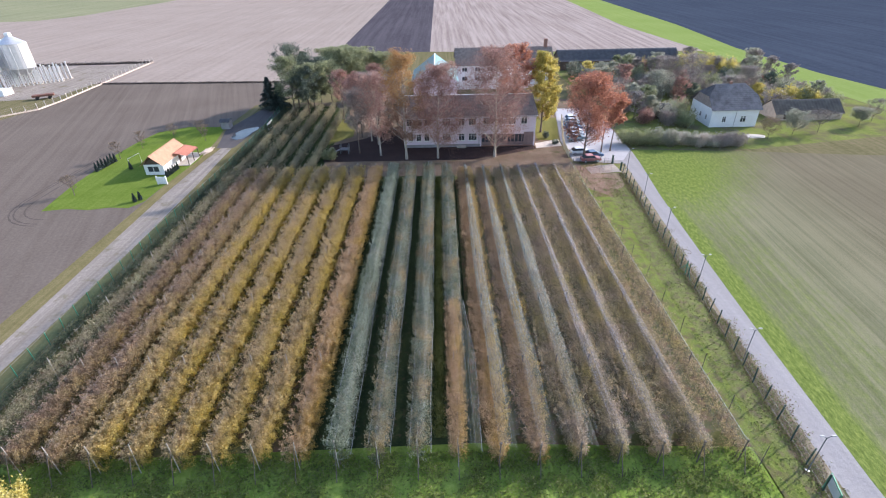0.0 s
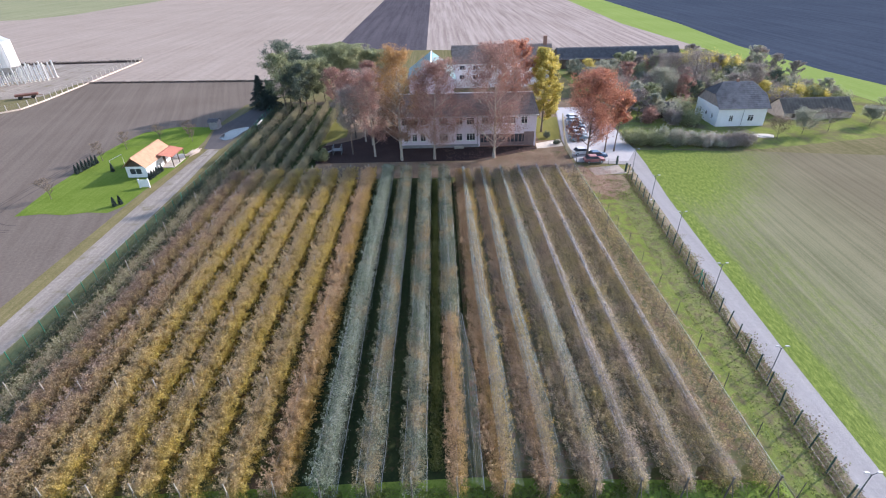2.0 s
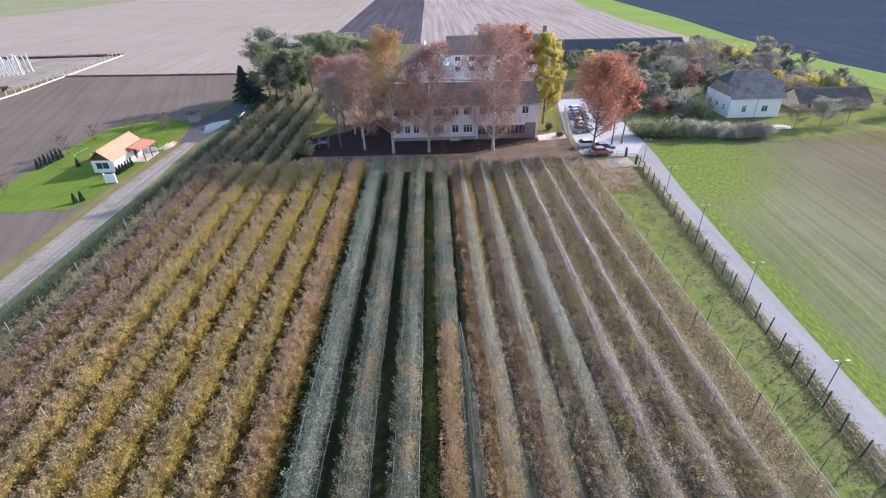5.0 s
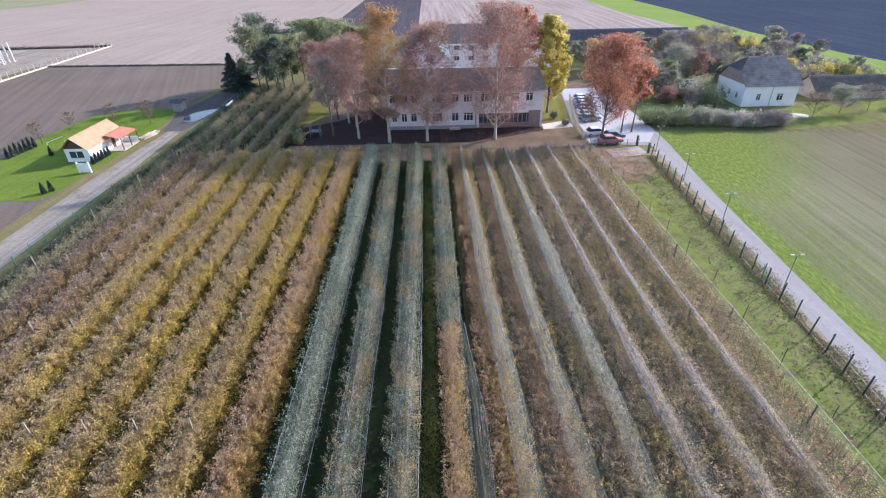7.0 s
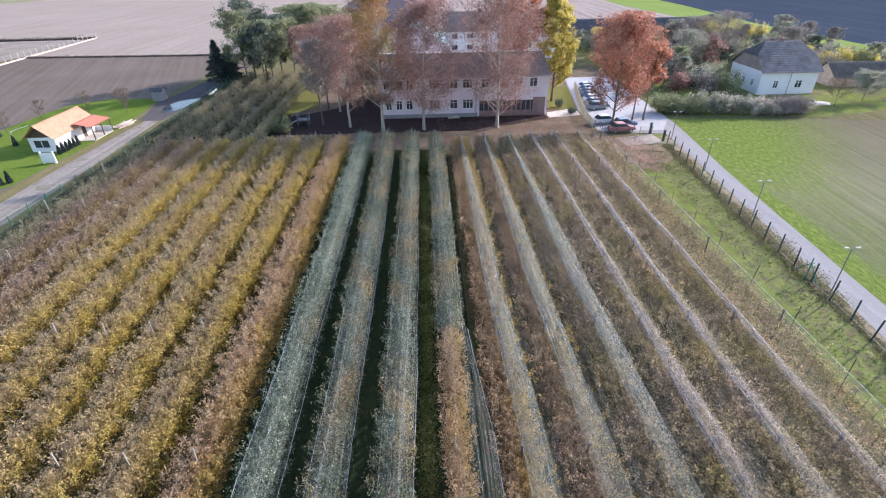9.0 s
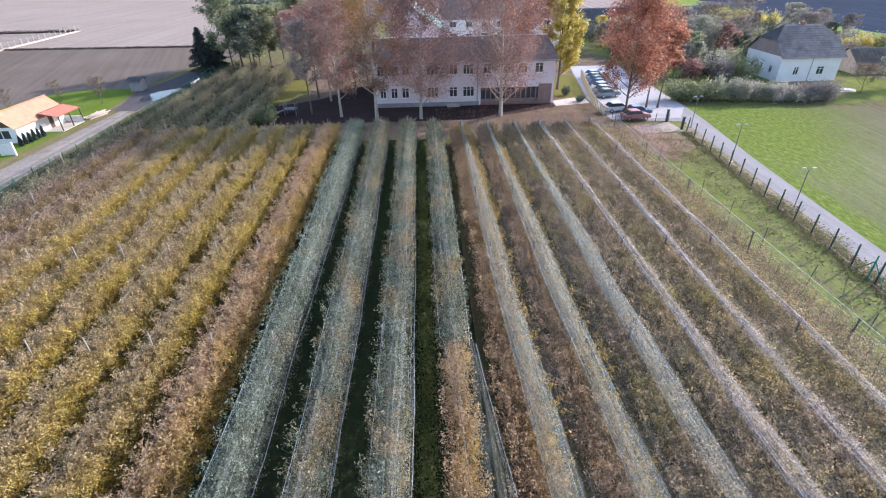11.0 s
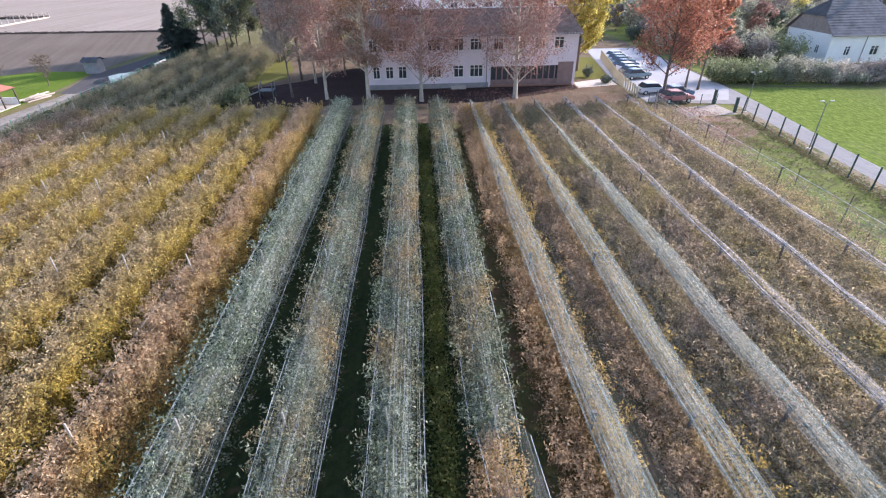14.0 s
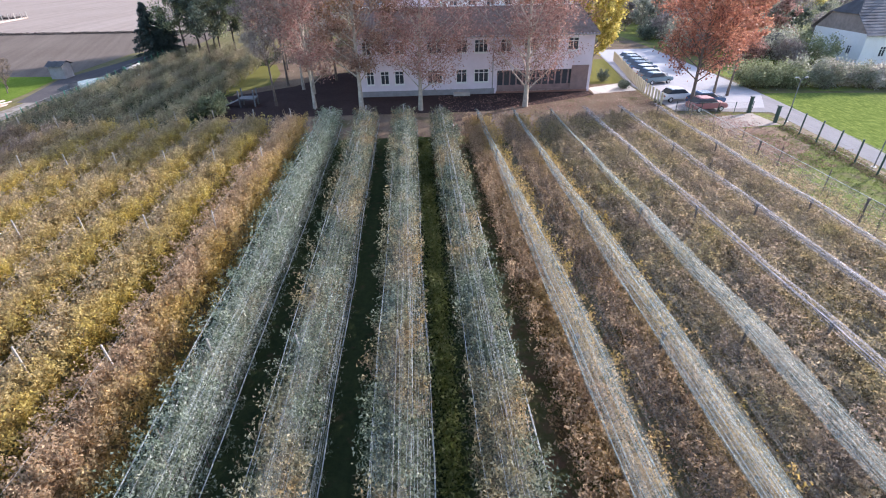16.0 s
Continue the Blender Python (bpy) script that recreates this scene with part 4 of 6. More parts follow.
def bush(name, label, x, y, h, r, lm, n_leaf, size, seed, category="shrub", ry=None, group=""):
    """A many-stemmed shrub: stems fan from the base, leaves cluster round them."""
    rng = np.random.default_rng(seed)
    t = thing(name, label, category, x, y, 0, 0, group)
    lines, anchors = [], []
    for i in range(16):
        a = rng.uniform(0, 2 * math.pi)
        f = rng.uniform(0.2, 1.0) ** 0.6
        e = np.array([math.cos(a) * r * f, math.sin(a) * (ry or r) * f, h * (1.02 - 0.5 * f * f) * rng.uniform(0.75, 1.1)])
        b = np.array([e[0] * 0.25, e[1] * 0.25, 0.0])
        lines.append([(tuple(b), 0.035), (tuple(b + (e - b) * 0.5 + np.array([0, 0, 0.1 * h])), 0.02), (tuple(e), 0.008)])
        anchors.append((b, e))
    part("branchwood", tubes("branchwood", lines, M_BARK, 4), None, t)
    ai = rng.integers(0, len(anchors), n_leaf)
    A = np.array([a for a, b in anchors])[ai]
    B = np.array([b for a, b in anchors])[ai]
    C = A + (B - A) * rng.beta(2.4, 1.0, n_leaf)[:, None] + rng.normal(0, 1, (n_leaf, 3)) * np.array([0.17 * r, 0.17 * (ry or r), 0.1 * h])
    C[:, 2] = np.clip(C[:, 2], 0.05, h * 1.15)
    part("crown", leaf_mesh("crown", C, rng.uniform(size * 0.6, size * 1.3, n_leaf), rng, lm), None, t)
    return t


tree_parts("plane_tree", "tall plane tree, thin pink-brown leaves, white trunk", -13.2, 104.8, 17.5, 4.6, 3.0, M_L_PINK, M_BARK_PALE, 9500, 0.15, 1, 30, lean=-0.06)
tree_parts("plane_tree", "tall plane tree in orange autumn leaf", -7.3, 102.2, 22.5, 4.6, 3.6, M_L_ORANGE, M_BARK_PALE, 11500, 0.17, 2, 36)
tree_parts("plane_tree", "plane tree with pinkish brown leaves and pale trunk", -0.4, 102.5, 19.5, 6.0, 2.2, M_L_PINK, M_BARK_PALE, 19000, 0.155, 3, 40)
tree_parts("plane_tree", "tall half-bare plane tree, pink leaves, pale branches", 12.1, 102.8, 22.0, 7.0, 1.8, M_L_PINK, M_BARK_PALE, 19500, 0.155, 4, 48)
tree_parts("plane_tree", "plane tree with reddish leaves behind the house", 18.5, 121.0, 20.0, 5.0, 7.0, M_L_RED, M_BARK, 9000, 0.26, 5, 18)
tree_parts("maple_tree", "round red-leaved tree over the parked cars", 31.0, 100.0, 17.4, 5.7, 3.2, M_L_RED, M_BARK, 12500, 0.2, 6, 38, rise=0.85)
tree_parts("maple_tree", "slender red-leaved tree by the gate", 36.0, 104.0, 13.0, 3.4, 6.0, M_L_RED, M_BARK, 4500, 0.25, 7, 12)
tree_parts("maple_tree", "slender leaning red-leaved tree by the gate", 38.2, 104.6, 12.5, 2.6, 6.5, M_L_RED, M_BARK, 3000, 0.25, 8, 10, lean=0.05)
tree_parts("poplar_tree", "slim bright yellow poplar beside the building", 25.2, 119.0, 18.5, 3.9, 2.5, M_L_YELLOW, M_BARK, 14000, 0.27, 9, 26, rise=0.9)
for k, (x, y, h, r) in enumerate([(-40.5, 137.5, 15.5, 4.6), (-36.2, 136.5, 13.0, 4.0), (-41.5, 146.5, 17.5, 5.2), (-35.2, 139.5, 13.5, 4.2), (-39.0, 147.5, 15.0, 4.4), (-34.5, 145, 14.0, 4.6), (-31.0, 143.5, 13.5, 4.4)]):
    tree_parts("pine_tree", "tall grey-green pine with a bare lower trunk", x, y, h, r, h * 0.3, M_L_PINE if k % 3 else M_L_OLIVE, M_BARK_RED, 5600, 0.24, 20 + k, 20, rise=0.7, group="grove")
for k, (x, y, h, r) in enumerate([(-28.5, 150, 15.6, 5.4), (-23.5, 153, 15.0, 5.0), (-18, 156, 13, 4.5), (-32, 156, 14.6, 5)]):
    tree_parts("willow_tree", "broad olive-green tree behind the grove", x, y, h, r, h * 0.25, M_L_OLIVE, M_BARK, 8000, 0.27, 30 + k, 26, rise=1.0, group="grove")
for k, (x, y, h, r) in enumerate([(-18.2, 106.5, 14, 3.2), (-19.0, 117.4, 15, 3.4), (-16.4, 115.1, 16, 3.4), (-16.1, 128.5, 15, 3.6), (-14.5, 112.3, 16.5, 3.4), (-21.5, 129, 13, 3.2), (-12.5, 120, 14, 3.4), (-26, 133, 13, 3.0), (-11, 128, 14, 3.4)]):
    tree_parts("birch_tree", "slender nearly bare tree with pinkish twigs", x, y, h, r, h * 0.35, M_L_PINK if k % 2 else M_L_TWIG, M_BARK_PALE if k in (2, 4) else M_BARK, 8200, 0.13, 40 + k, 22, twig=10, rise=0.9, group="bare trees of the yard")


def spruce(x, y, h, r, seed):
    rng = np.random.default_rng(seed)
    t = thing("spruce_tree", "dark green spruce with drooping tiers of branches", "tree", x, y, group="spruces")
    lines = [[((0, 0, 0), 0.16), ((0, 0, h * 0.5), 0.1), ((0, 0, h), 0.02)]]
    cs = []
    for k in range(190):
        s = (k + rng.random()) / 190
        z = 0.8 + (h - 0.9) * s
        ln = 1.3 * (r * (1 - s) ** 0.85 + 0.12) * rng.uniform(0.7, 1.1)
        a = rng.uniform(0, 2 * math.pi)
        e = np.array([math.cos(a) * ln, math.sin(a) * ln, z - 0.22 * ln])
        lines.append([((0, 0, z), 0.03), (tuple(e), 0.008)])
        n = int(20 + 75 * ln / r)
        f = rng.uniform(0.15, 1.05, n)[:, None]
        cs.append(np.array([0, 0, z]) + (e - np.array([0, 0, z])) * f + rng.normal(0, 1, (n, 3)) * np.array([0.16, 0.16, 0.1]))
    part("trunk", tubes("trunk", lines, M_BARK_RED, 4), None, t)
    C = np.concatenate(cs)
    part("crown", leaf_mesh("crown", C, rng.uniform(0.12, 0.24, len(C)), rng, M_L_SPRUCE), None, t)


spruce(-49.4, 145.2, 9.2, 2.9, 1)
spruce(-47.2, 146.4, 7.4, 2.6, 2)
tree_parts("young_tree", "small bright yellow tree on the headland", -37.4, 22.6, 4.6, 1.9, 1.2, M_L_YELLOW, M_BARK, 2600, 0.2, 77, 12, category="tree")


# ---- buildings ----
def wall_cells(bm, u0, u1, z0, z1, a, b, holes, axis="x"):
    """A wall from a to b in thickness, with openings (u0, u1, z0, z1) left free."""
    us = sorted({u0, u1, *[h[0] for h in holes], *[h[1] for h in holes]})
    zs = sorted({z0, z1, *[h[2] for h in holes], *[h[3] for h in holes]})
    for i in range(len(us) - 1):
        for j in range(len(zs) - 1):
            cu, cz = (us[i] + us[i + 1]) / 2, (zs[j] + zs[j + 1]) / 2
            if any(h[0] < cu < h[1] and h[2] < cz < h[3] for h in holes):
                continue
            if axis == "x":
                box(bm, us[i], us[i + 1], a, b, zs[j], zs[j + 1])
            else:
                box(bm, a, b, us[i], us[i + 1], zs[j], zs[j + 1])
    bmesh.ops.remove_doubles(bm, verts=bm.verts, dist=0.001)
    return bm


def window(parent, u0, u1, z0, z1, y, leaves=2, axis="x", transom=True, fw=0.09):
    """A framed window in an opening; y is the wall's outer face."""
    def bx(bm, a, b, c, d, e, f):
        return box(bm, a, b, c, d, e, f) if axis == "x" else box(bm, c, d, a, b, e, f)
    w = part("window", bx(bmesh.new(), u0 - 0.05, u1 + 0.05, y - 0.06, y + 0.05, z0 - 0.1, z0), M_WHITE, parent)
    fr = bmesh.new()
    bx(fr, u0, u1, y + 0.06, y + 0.14, z0, z0 + fw)
    bx(fr, u0, u1, y + 0.06, y + 0.14, z1 - fw, z1)
    for k in range(leaves + 1):
        c = u0 + (u1 - u0) * k / leaves
        c0 = min(max(c - fw / 2, u0), u1 - fw)
        bx(fr, c0, c0 + fw, y + 0.062, y + 0.138, z0 + fw, z1 - fw)
    if transom:
        zt = z0 + (z1 - z0) * 0.7
        bx(fr, u0 + fw, u1 - fw, y + 0.064, y + 0.136, zt, zt + fw * 0.8)
    part("frame", fr, M_WHITE, w, "white window frame")
    for k in range(leaves):
        a, b = u0 + (u1 - u0) * k / leaves, u0 + (u1 - u0) * (k + 1) / leaves
        part("pane", bx(bmesh.new(), a + 0.02, b - 0.02, y + 0.095, y + 0.105, z0 + 0.02, z1 - 0.02), M_GLASS, w)
    return w


def tiled_slope(a0, a1, b0, b1, z0, z1, axis="x", pitch=0.5, courses=12, amp=0.05):
    """A roof slope of lapped corrugated courses; a along the eave, b from eave to ridge."""
    n = max(4, int(abs(a1 - a0) / pitch) * 4)
    vs, fs = [], []
    for c in range(courses):
        for e, lift in ((0, 0.05), (1, 0.0)):
            f = (c + e) / courses
            b = b0 + (b1 - b0) * f
            z = z0 + (z1 - z0) * f + lift
            for i in range(n + 1):
                a = a0 + (a1 - a0) * i / n
                zz = z + amp * math.sin(2 * math.pi * i / 4 + 0.7)
                vs.append((a, b, zz) if axis == "x" else (b, a, zz))
    w = n + 1
    for c in range(2 * courses - 1):
        for i in range(n):
            p = c * w + i
            fs += [p, p + 1, p + w + 1, p + w]
    return vs, fs


def slope_part(parent, mat, *a, name="roof_slope", **k):
    v, f = tiled_slope(*a, **k)
    return part(name, raw(name, np.array(v), f, 4, mat), None, parent)


# main two-storey building
mb = thing("main_building", "long two-storey pale lilac rendered building, tiled roof", "building", 7.0, 109.5)
LX0, LX1, DEP = -15.2, 15.0, 18.4
low = [(-14.1, -13.1), (-12.3, -11.2), (-10.5, -9.3), (-6.3, -4.4), (-2.6, -1.2), (-0.3, 1.6)]
upp = [(-14.4, -13.3), (-12.2, -10.9), (-10.3, -9.1), (-6.3, -4.4), (-2.6, -1.2), (-0.3, 1.4), (3.0, 4.4), (6.0, 7.6), (8.8, 10.4), (11.6, 13.0)]
holes = [(a, b, 1.5, 3.15) for a, b in low] + [(a, b, 5.1, 6.65) for a, b in upp] + [(2.7, 14.6, 0.25, 2.85)]
fw = wall_cells(bmesh.new(), LX0, LX1, 0.0, 7.2, 0.0, 0.4, holes)
part("front_wall", fw, M_WALL_LILAC, mb)
bw = bmesh.new()
box(bw, LX0, LX0 + 0.4, 0.4, DEP, 0, 7.2)
box(bw, LX1 - 0.4, LX1, 0.4, DEP, 0, 7.2)
box(bw, LX0 + 0.4, LX1 - 0.4, DEP - 0.4, DEP, 0, 7.2)
box(bw, LX0 + 0.4, LX1 - 0.4, 0.4, DEP - 0.4, 3.7, 3.95)
for xx in (LX0, LX1 - 0.4):
    prism(bw, [(0.0, 7.2), (DEP, 7.2), (DEP / 2, 9.4)], "x", xx, xx + 0.4)
part("rear_wall", bw, M_WALL_LILAC, mb)
part("plinth", boxm(LX0 - 0.06, 2.4, -0.06, 0.0, 0, 0.7), M_PLINTH, mb, "grey plinth")
part("drainpipe", tubes("drainpipe", [[((2.1, -0.12, 0), 0.07), ((2.1, -0.12, 7.1), 0.07)]], M_PLINTH, 6), None, mb)
for a, b in low:
    window(mb, a, b, 1.5, 3.15, 0.0, 2 if b - a < 1.5 else 3)
for a, b in upp:
    window(mb, a, b, 5.1, 6.65, 0.0, 2 if b - a < 1.5 else 3)
# glazed veranda bay
for k in range(15):
    c = 2.7 + 11.9 * k / 14
    part("veranda_post", boxm(c - 0.09, c + 0.09, 0.12, 0.26, 0.25, 2.85), M_VERANDA, mb, "rose-brown veranda post")
    if k < 14:
        part("veranda_panel", boxm(c + 0.09, c + 0.76, 0.16, 0.22, 0.25, 1.0), M_VERANDA, mb, "rose-brown veranda panel")
        part("pane", boxm(c + 0.09, c + 0.76, 0.18, 0.2, 1.0, 2.85), M_GLASS, mb)
part("veranda_sill", boxm(2.6, 14.7, -0.1, 0.3, 0.0, 0.25), M_WALL_BRICK, mb, "dull red veranda sill")
part("side_panel", boxm(12.4, 14.64, -0.04, 0.02, 0.25, 3.3), M_VERANDA, mb, "dull rose-brown panel")
slope_part(mb, M_TILE_GREY, LX0 - 0.4, LX1 + 0.4, -0.6, DEP / 2, 7.12, 9.6, pitch=0.42, courses=22, amp=0.075)
slope_part(mb, M_TILE_GREY, LX0 - 0.4, LX1 + 0.4, DEP + 0.6, DEP / 2, 7.12, 9.6, pitch=1.0, courses=8)
part("ridge_cap", boxm(LX0 - 0.4, LX1 + 0.4, DEP / 2 - 0.2, DEP / 2 + 0.2, 9.61, 9.75, bev=0.04), M_WHITE, mb, "pale ridge flashing")
part("gutter", boxm(LX0 - 0.4, LX1 + 0.4, -0.75, -0.6, 7.0, 7.12, bev=0.03), M_PLINTH, mb)
part("eave_board", boxm(LX0 - 0.3, LX1 + 0.3, -0.6, 0.0, 6.94, 7.0), M_WALL, mb)
part("door_step", boxm(-3.0, -0.9, -0.9, -0.06, 0, 0.35, bev=0.02), M_CONC, mb)
part("mast", tubes("mast", [[((-12.6, DEP / 2, 9.6), 0.05), ((-12.6, DEP / 2, 13.6), 0.04)], [((-13.4, DEP / 2, 12.9), 0.02), ((-11.8, DEP / 2, 12.9), 0.02)]], M_STEEL, 5), None, mb)

# two-storey block behind
bb = thing("rear_block", "white two-storey block with a grey tiled roof", "building", 21.5, 165.0)
bh = [(a, a + 1.7, z, z + 1.35) for z in (2.7, 5.55) for a in (-13.9, -9.7, -5.6, -1.5, 2.6, 6.7, 10.8)]
part("front_wall", wall_cells(bmesh.new(), -15.7, 15.5, 0, 7.5, 0, 0.4, bh), M_WALL, bb)
w2 = bmesh.new()
box(w2, -15.7, -15.3, 0.4, 14, 0, 7.5)
box(w2, 15.1, 15.5, 0.4, 14, 0, 7.5)
box(w2, -15.3, 15.1, 13.6, 14, 0, 7.5)
box(w2, -15.3, 15.1, 0.4, 13.6, 4.3, 4.5)
for xx in (-15.7, 15.1):
    prism(w2, [(0, 7.5), (14, 7.5), (7, 11.6)], "x", xx, xx + 0.4)
part("rear_wall", w2, M_WALL, bb)
for a, b, c, d in bh:
    window(bb, a, b, c, d, 0.0, 2, transom=False)
slope_part(bb, M_TILE_GREY, -16.2, 16.0, -0.6, 7, 7.35, 11.8, pitch=1.0, courses=10)
slope_part(bb, M_TILE_GREY, -16.2, 16.0, 14.6, 7, 7.35, 11.8, pitch=1.5, courses=5)
part("chimney", boxm(13.3, 14.4, 6.4, 7.5, 10.8, 14.1, bev=0.05), M_WALL_BRICK, bb, "dark brick chimney stack")

# turquoise-roofed hall
th = thing("hall", "hall with a turquoise sheet-metal gable roof", "building", -0.8, 146.0)
hw = bmesh.new()
for a, b in ((0, 0.4), (16.6, 17)):
    prism(hw, [(-6.6, 0), (6.0, 0), (6.0, 7.0), (-0.3, 11.3), (-6.6, 7.0)], "y", a, b)
box(hw, -6.6, -6.2, 0.4, 16.6, 0, 7.0)
box(hw, 5.6, 6.0, 0.4, 16.6, 0, 7.0)
part("wall_shell", hw, M_WALL_LILAC, th)
slope_part(th, M_TURQ, -0.5, 17.5, -7.2, -0.3, 6.7, 11.6, axis="y", pitch=0.8, courses=3, amp=0.03)
slope_part(th, M_TURQ, -0.5, 17.5, 6.6, -0.3, 6.7, 11.6, axis="y", pitch=0.8, courses=3, amp=0.03)
part("ridge_cap", boxm(-0.5, -0.1, -0.5, 17.5, 11.6, 11.72), M_WHITE, th)

# white house among the gardens
wh = thing("white_house", "white rendered house with a dark half-hipped roof", "house", 73.4, 120.0)
f_h = [(-2.9, -1.9, 1.2, 2.7), (1.6, 3.0, 1.2, 2.7)]
part("front_wall", wall_cells(bmesh.new(), -5.8, 5.8, 0, 4.5, 0, 0.4, f_h), M_WALL, wh)
for a, b, c, d in f_h:
    window(wh, a, b, c, d, 0.0, 2)
s_h = [(2.2, 3.1, 1.3, 2.6), (5.2, 6.1, 1.3, 2.6), (8.2, 9.1, 1.3, 2.6)]
sw = wall_cells(bmesh.new(), 0.4, 10.6, 0, 4.5, -5.8, -5.4, s_h, axis="y")
box(sw, 5.4, 5.8, 0.4, 10.6, 0, 4.5)
box(sw, -5.8, 5.8, 10.6, 11, 0, 4.5)
part("side_wall", sw, M_WALL, wh)
for a, b, c, d in s_h:
    window(wh, a, b, c, d, -5.8, 2, axis="y")
for xx in (-5.8, 5.4):
    part("gable", prism(bmesh.new(), [(0.0, 4.5), (11, 4.5), (8.3, 6.9), (2.7, 6.9)], "x", xx, xx + 0.4), M_BOARDS, wh, "grey-brown boarded gable")
part("drainpipe", tubes("drainpipe", [[((0.2, -0.1, 0), 0.06), ((0.2, -0.1, 4.4), 0.06)]], M_PLINTH, 5), None, wh)
hip = bmesh.new()
P = {k: hip.verts.new(v) for k, v in dict(a=(-6.3, -0.6, 4.3), b=(6.3, -0.6, 4.3), c=(6.3, 11.6, 4.3), d=(-6.3, 11.6, 4.3), la=(-6.2, 2.6, 7.0), ld=(-6.2, 8.4, 7.0), rb=(6.2, 2.6, 7.0), rc=(6.2, 8.4, 7.0), r0=(-3.6, 5.5, 9.4), r1=(3.6, 5.5, 9.4)).items()}
for f in ("a b rb r1 r0 la", "c d ld r0 r1 rc", "la r0 ld", "rb rc r1"):
    hip.faces.new([P[k] for k in f.split()])
bmesh.ops.solidify(hip, geom=hip.faces[:], thickness=0.18)
part("roof", hip, M_TILE_HOUSE, wh, "dark slate half-hipped roof")
for k in range(14):
    f = (k + 0.5) / 14
    zz, yy = 4.3 + 5.1 * f, -0.6 + 6.1 * f
    hx = 6.25 if zz < 7 else 6.2 - 2.6 * (zz - 7) / 2.4
    tl = bmesh.new()
    prism(tl, [(yy - 0.2, zz - 0.2), (yy + 0.24, zz + 0.17), (yy + 0.24, zz + 0.205), (yy - 0.2, zz - 0.12)], "x", -hx + 0.05, hx - 0.05)
    part("tile_course", tl, M_TILE_HOUSE, wh)
part("chimney", boxm(-0.3, 0.3, 5.3, 5.9, 9.0, 9.9, bev=0.04), M_WALL_BRICK, wh, "short brick chimney")


def shed(name, label, x0, x1, y0, y1, eave, ridge, wall, roof, cat="shed", pitch=0.8, courses=6, holes=()):
    cx, cy = (x0 + x1) / 2, (y0 + y1) / 2
    t = thing(name, label, cat, cx, y0)
    hx, d = (x1 - x0) / 2, y1 - y0
    bm = wall_cells(bmesh.new(), -hx, hx, 0, eave, 0, 0.3, list(holes))
    box(bm, -hx, hx, d - 0.3, d, 0, eave)
    for s in (-hx, hx - 0.3):
        box(bm, s, s + 0.3, 0.3, d - 0.3, 0, eave)
        prism(bm, [(0, eave), (d, eave), (d / 2, ridge - 0.15)], "x", s, s + 0.3)
    part("wall_shell", bm, wall, t)
    slope_part(t, roof, -hx - 0.3, hx + 0.3, -0.4, d / 2, eave - 0.15, ridge, pitch=pitch, courses=courses)
    slope_part(t, roof, -hx - 0.3, hx + 0.3, d + 0.4, d / 2, eave - 0.15, ridge, pitch=pitch, courses=courses)
    for a, b, c, e in holes:
        part("shutter", boxm(a, b, 0.1, 0.15, c, e), M_DARKWOOD, t)
    return t


shed("outbuilding", "low outbuilding with a mossy grey tiled roof", 86.8, 104.0, 124.5, 131.5, 1.7, 4.5, M_PLASTER_OLD, M_TILE_BARN, holes=[(-6.5, -5.6, 0.3, 1.4)])
shed("long_barn", "long low barn with a dark grey roof", 45.0, 89.5, 191.0, 201.0, 3.4, 6.6, M_DARKWOOD, M_TILE_DARK, "barn", 1.5, 5)
shed("farm_shed", "small dark timber shed with a grey roof", 52.0, 57.0, 150.0, 154.0, 2.2, 3.4, M_DARKWOOD, M_TILE_GREY)
shed("farm_shed", "small dark timber shed among the shrubs", 56.5, 61.0, 128.0, 132.0, 2.3, 3.6, M_DARKWOOD, M_TILE_DARK)
shed("farm_shed", "low shed with a red tiled roof", 73.5, 79.0, 163.0, 167.0, 2.4, 3.6, M_WALL, M_TILE_RED)
shed("pump_hut", "small grey pump hut by the paved apron", -57.3, -55.2, 126.7, 129.0, 2.0, 2.5, M_PLINTH, M_TILE_DARK)

# cottage by the track
ct = thing("cottage", "small white cottage with an orange tiled roof", "house", -59.5, 96.1)
ch = [(-1.4, 1.0, 0.6, 1.9)]
part("front_wall", wall_cells(bmesh.new(), -2.0, 2.0, 0, 2.3, 0, 0.3, ch), M_WALL, ct)
cw = bmesh.new()
box(cw, -2.0, -1.7, 0.3, 10.0, 0, 2.3)
box(cw, 1.7, 2.0, 0.3, 10.0, 0, 2.3)
box(cw, -2.0, 2.0, 10.0, 10.3, 0, 2.3)
part("side_wall", cw, M_WALL, ct)
for yy in (0.02, 10.0):
    part("gable", prism(bmesh.new(), [(-2.0, 2.3), (2.0, 2.3), (0, 3.95)], "y", yy, yy + 0.25), M_DARKWOOD, ct, "dark boarded gable")
window(ct, -1.4, 1.0, 0.6, 1.9, 0.0, 2, transom=False)
slope_part(ct, M_TILE_ORANGE, -0.7, 10.8, -2.45, 0, 2.1, 4.2, axis="y", pitch=0.4, courses=9)
slope_part(ct, M_TILE_ORANGE, -0.7, 10.8, 2.45, 0, 2.1, 4.2, axis="y", pitch=0.4, courses=9)
part("ridge_cap", boxm(-0.12, 0.12, -0.7, 10.8, 4.22, 4.32, bev=0.03), M_TILE_ORANGE, ct)
part("porch_roof", raw("porch_roof", *[np.array(q) if k == 0 else q for k, q in enumerate(tiled_slope(4.9, 10.6, 5.0, 2.05, 2.2, 2.85, axis="y", pitch=0.4, courses=7))], 4, M_TILE_RED), None, ct, "red tiled porch roof")
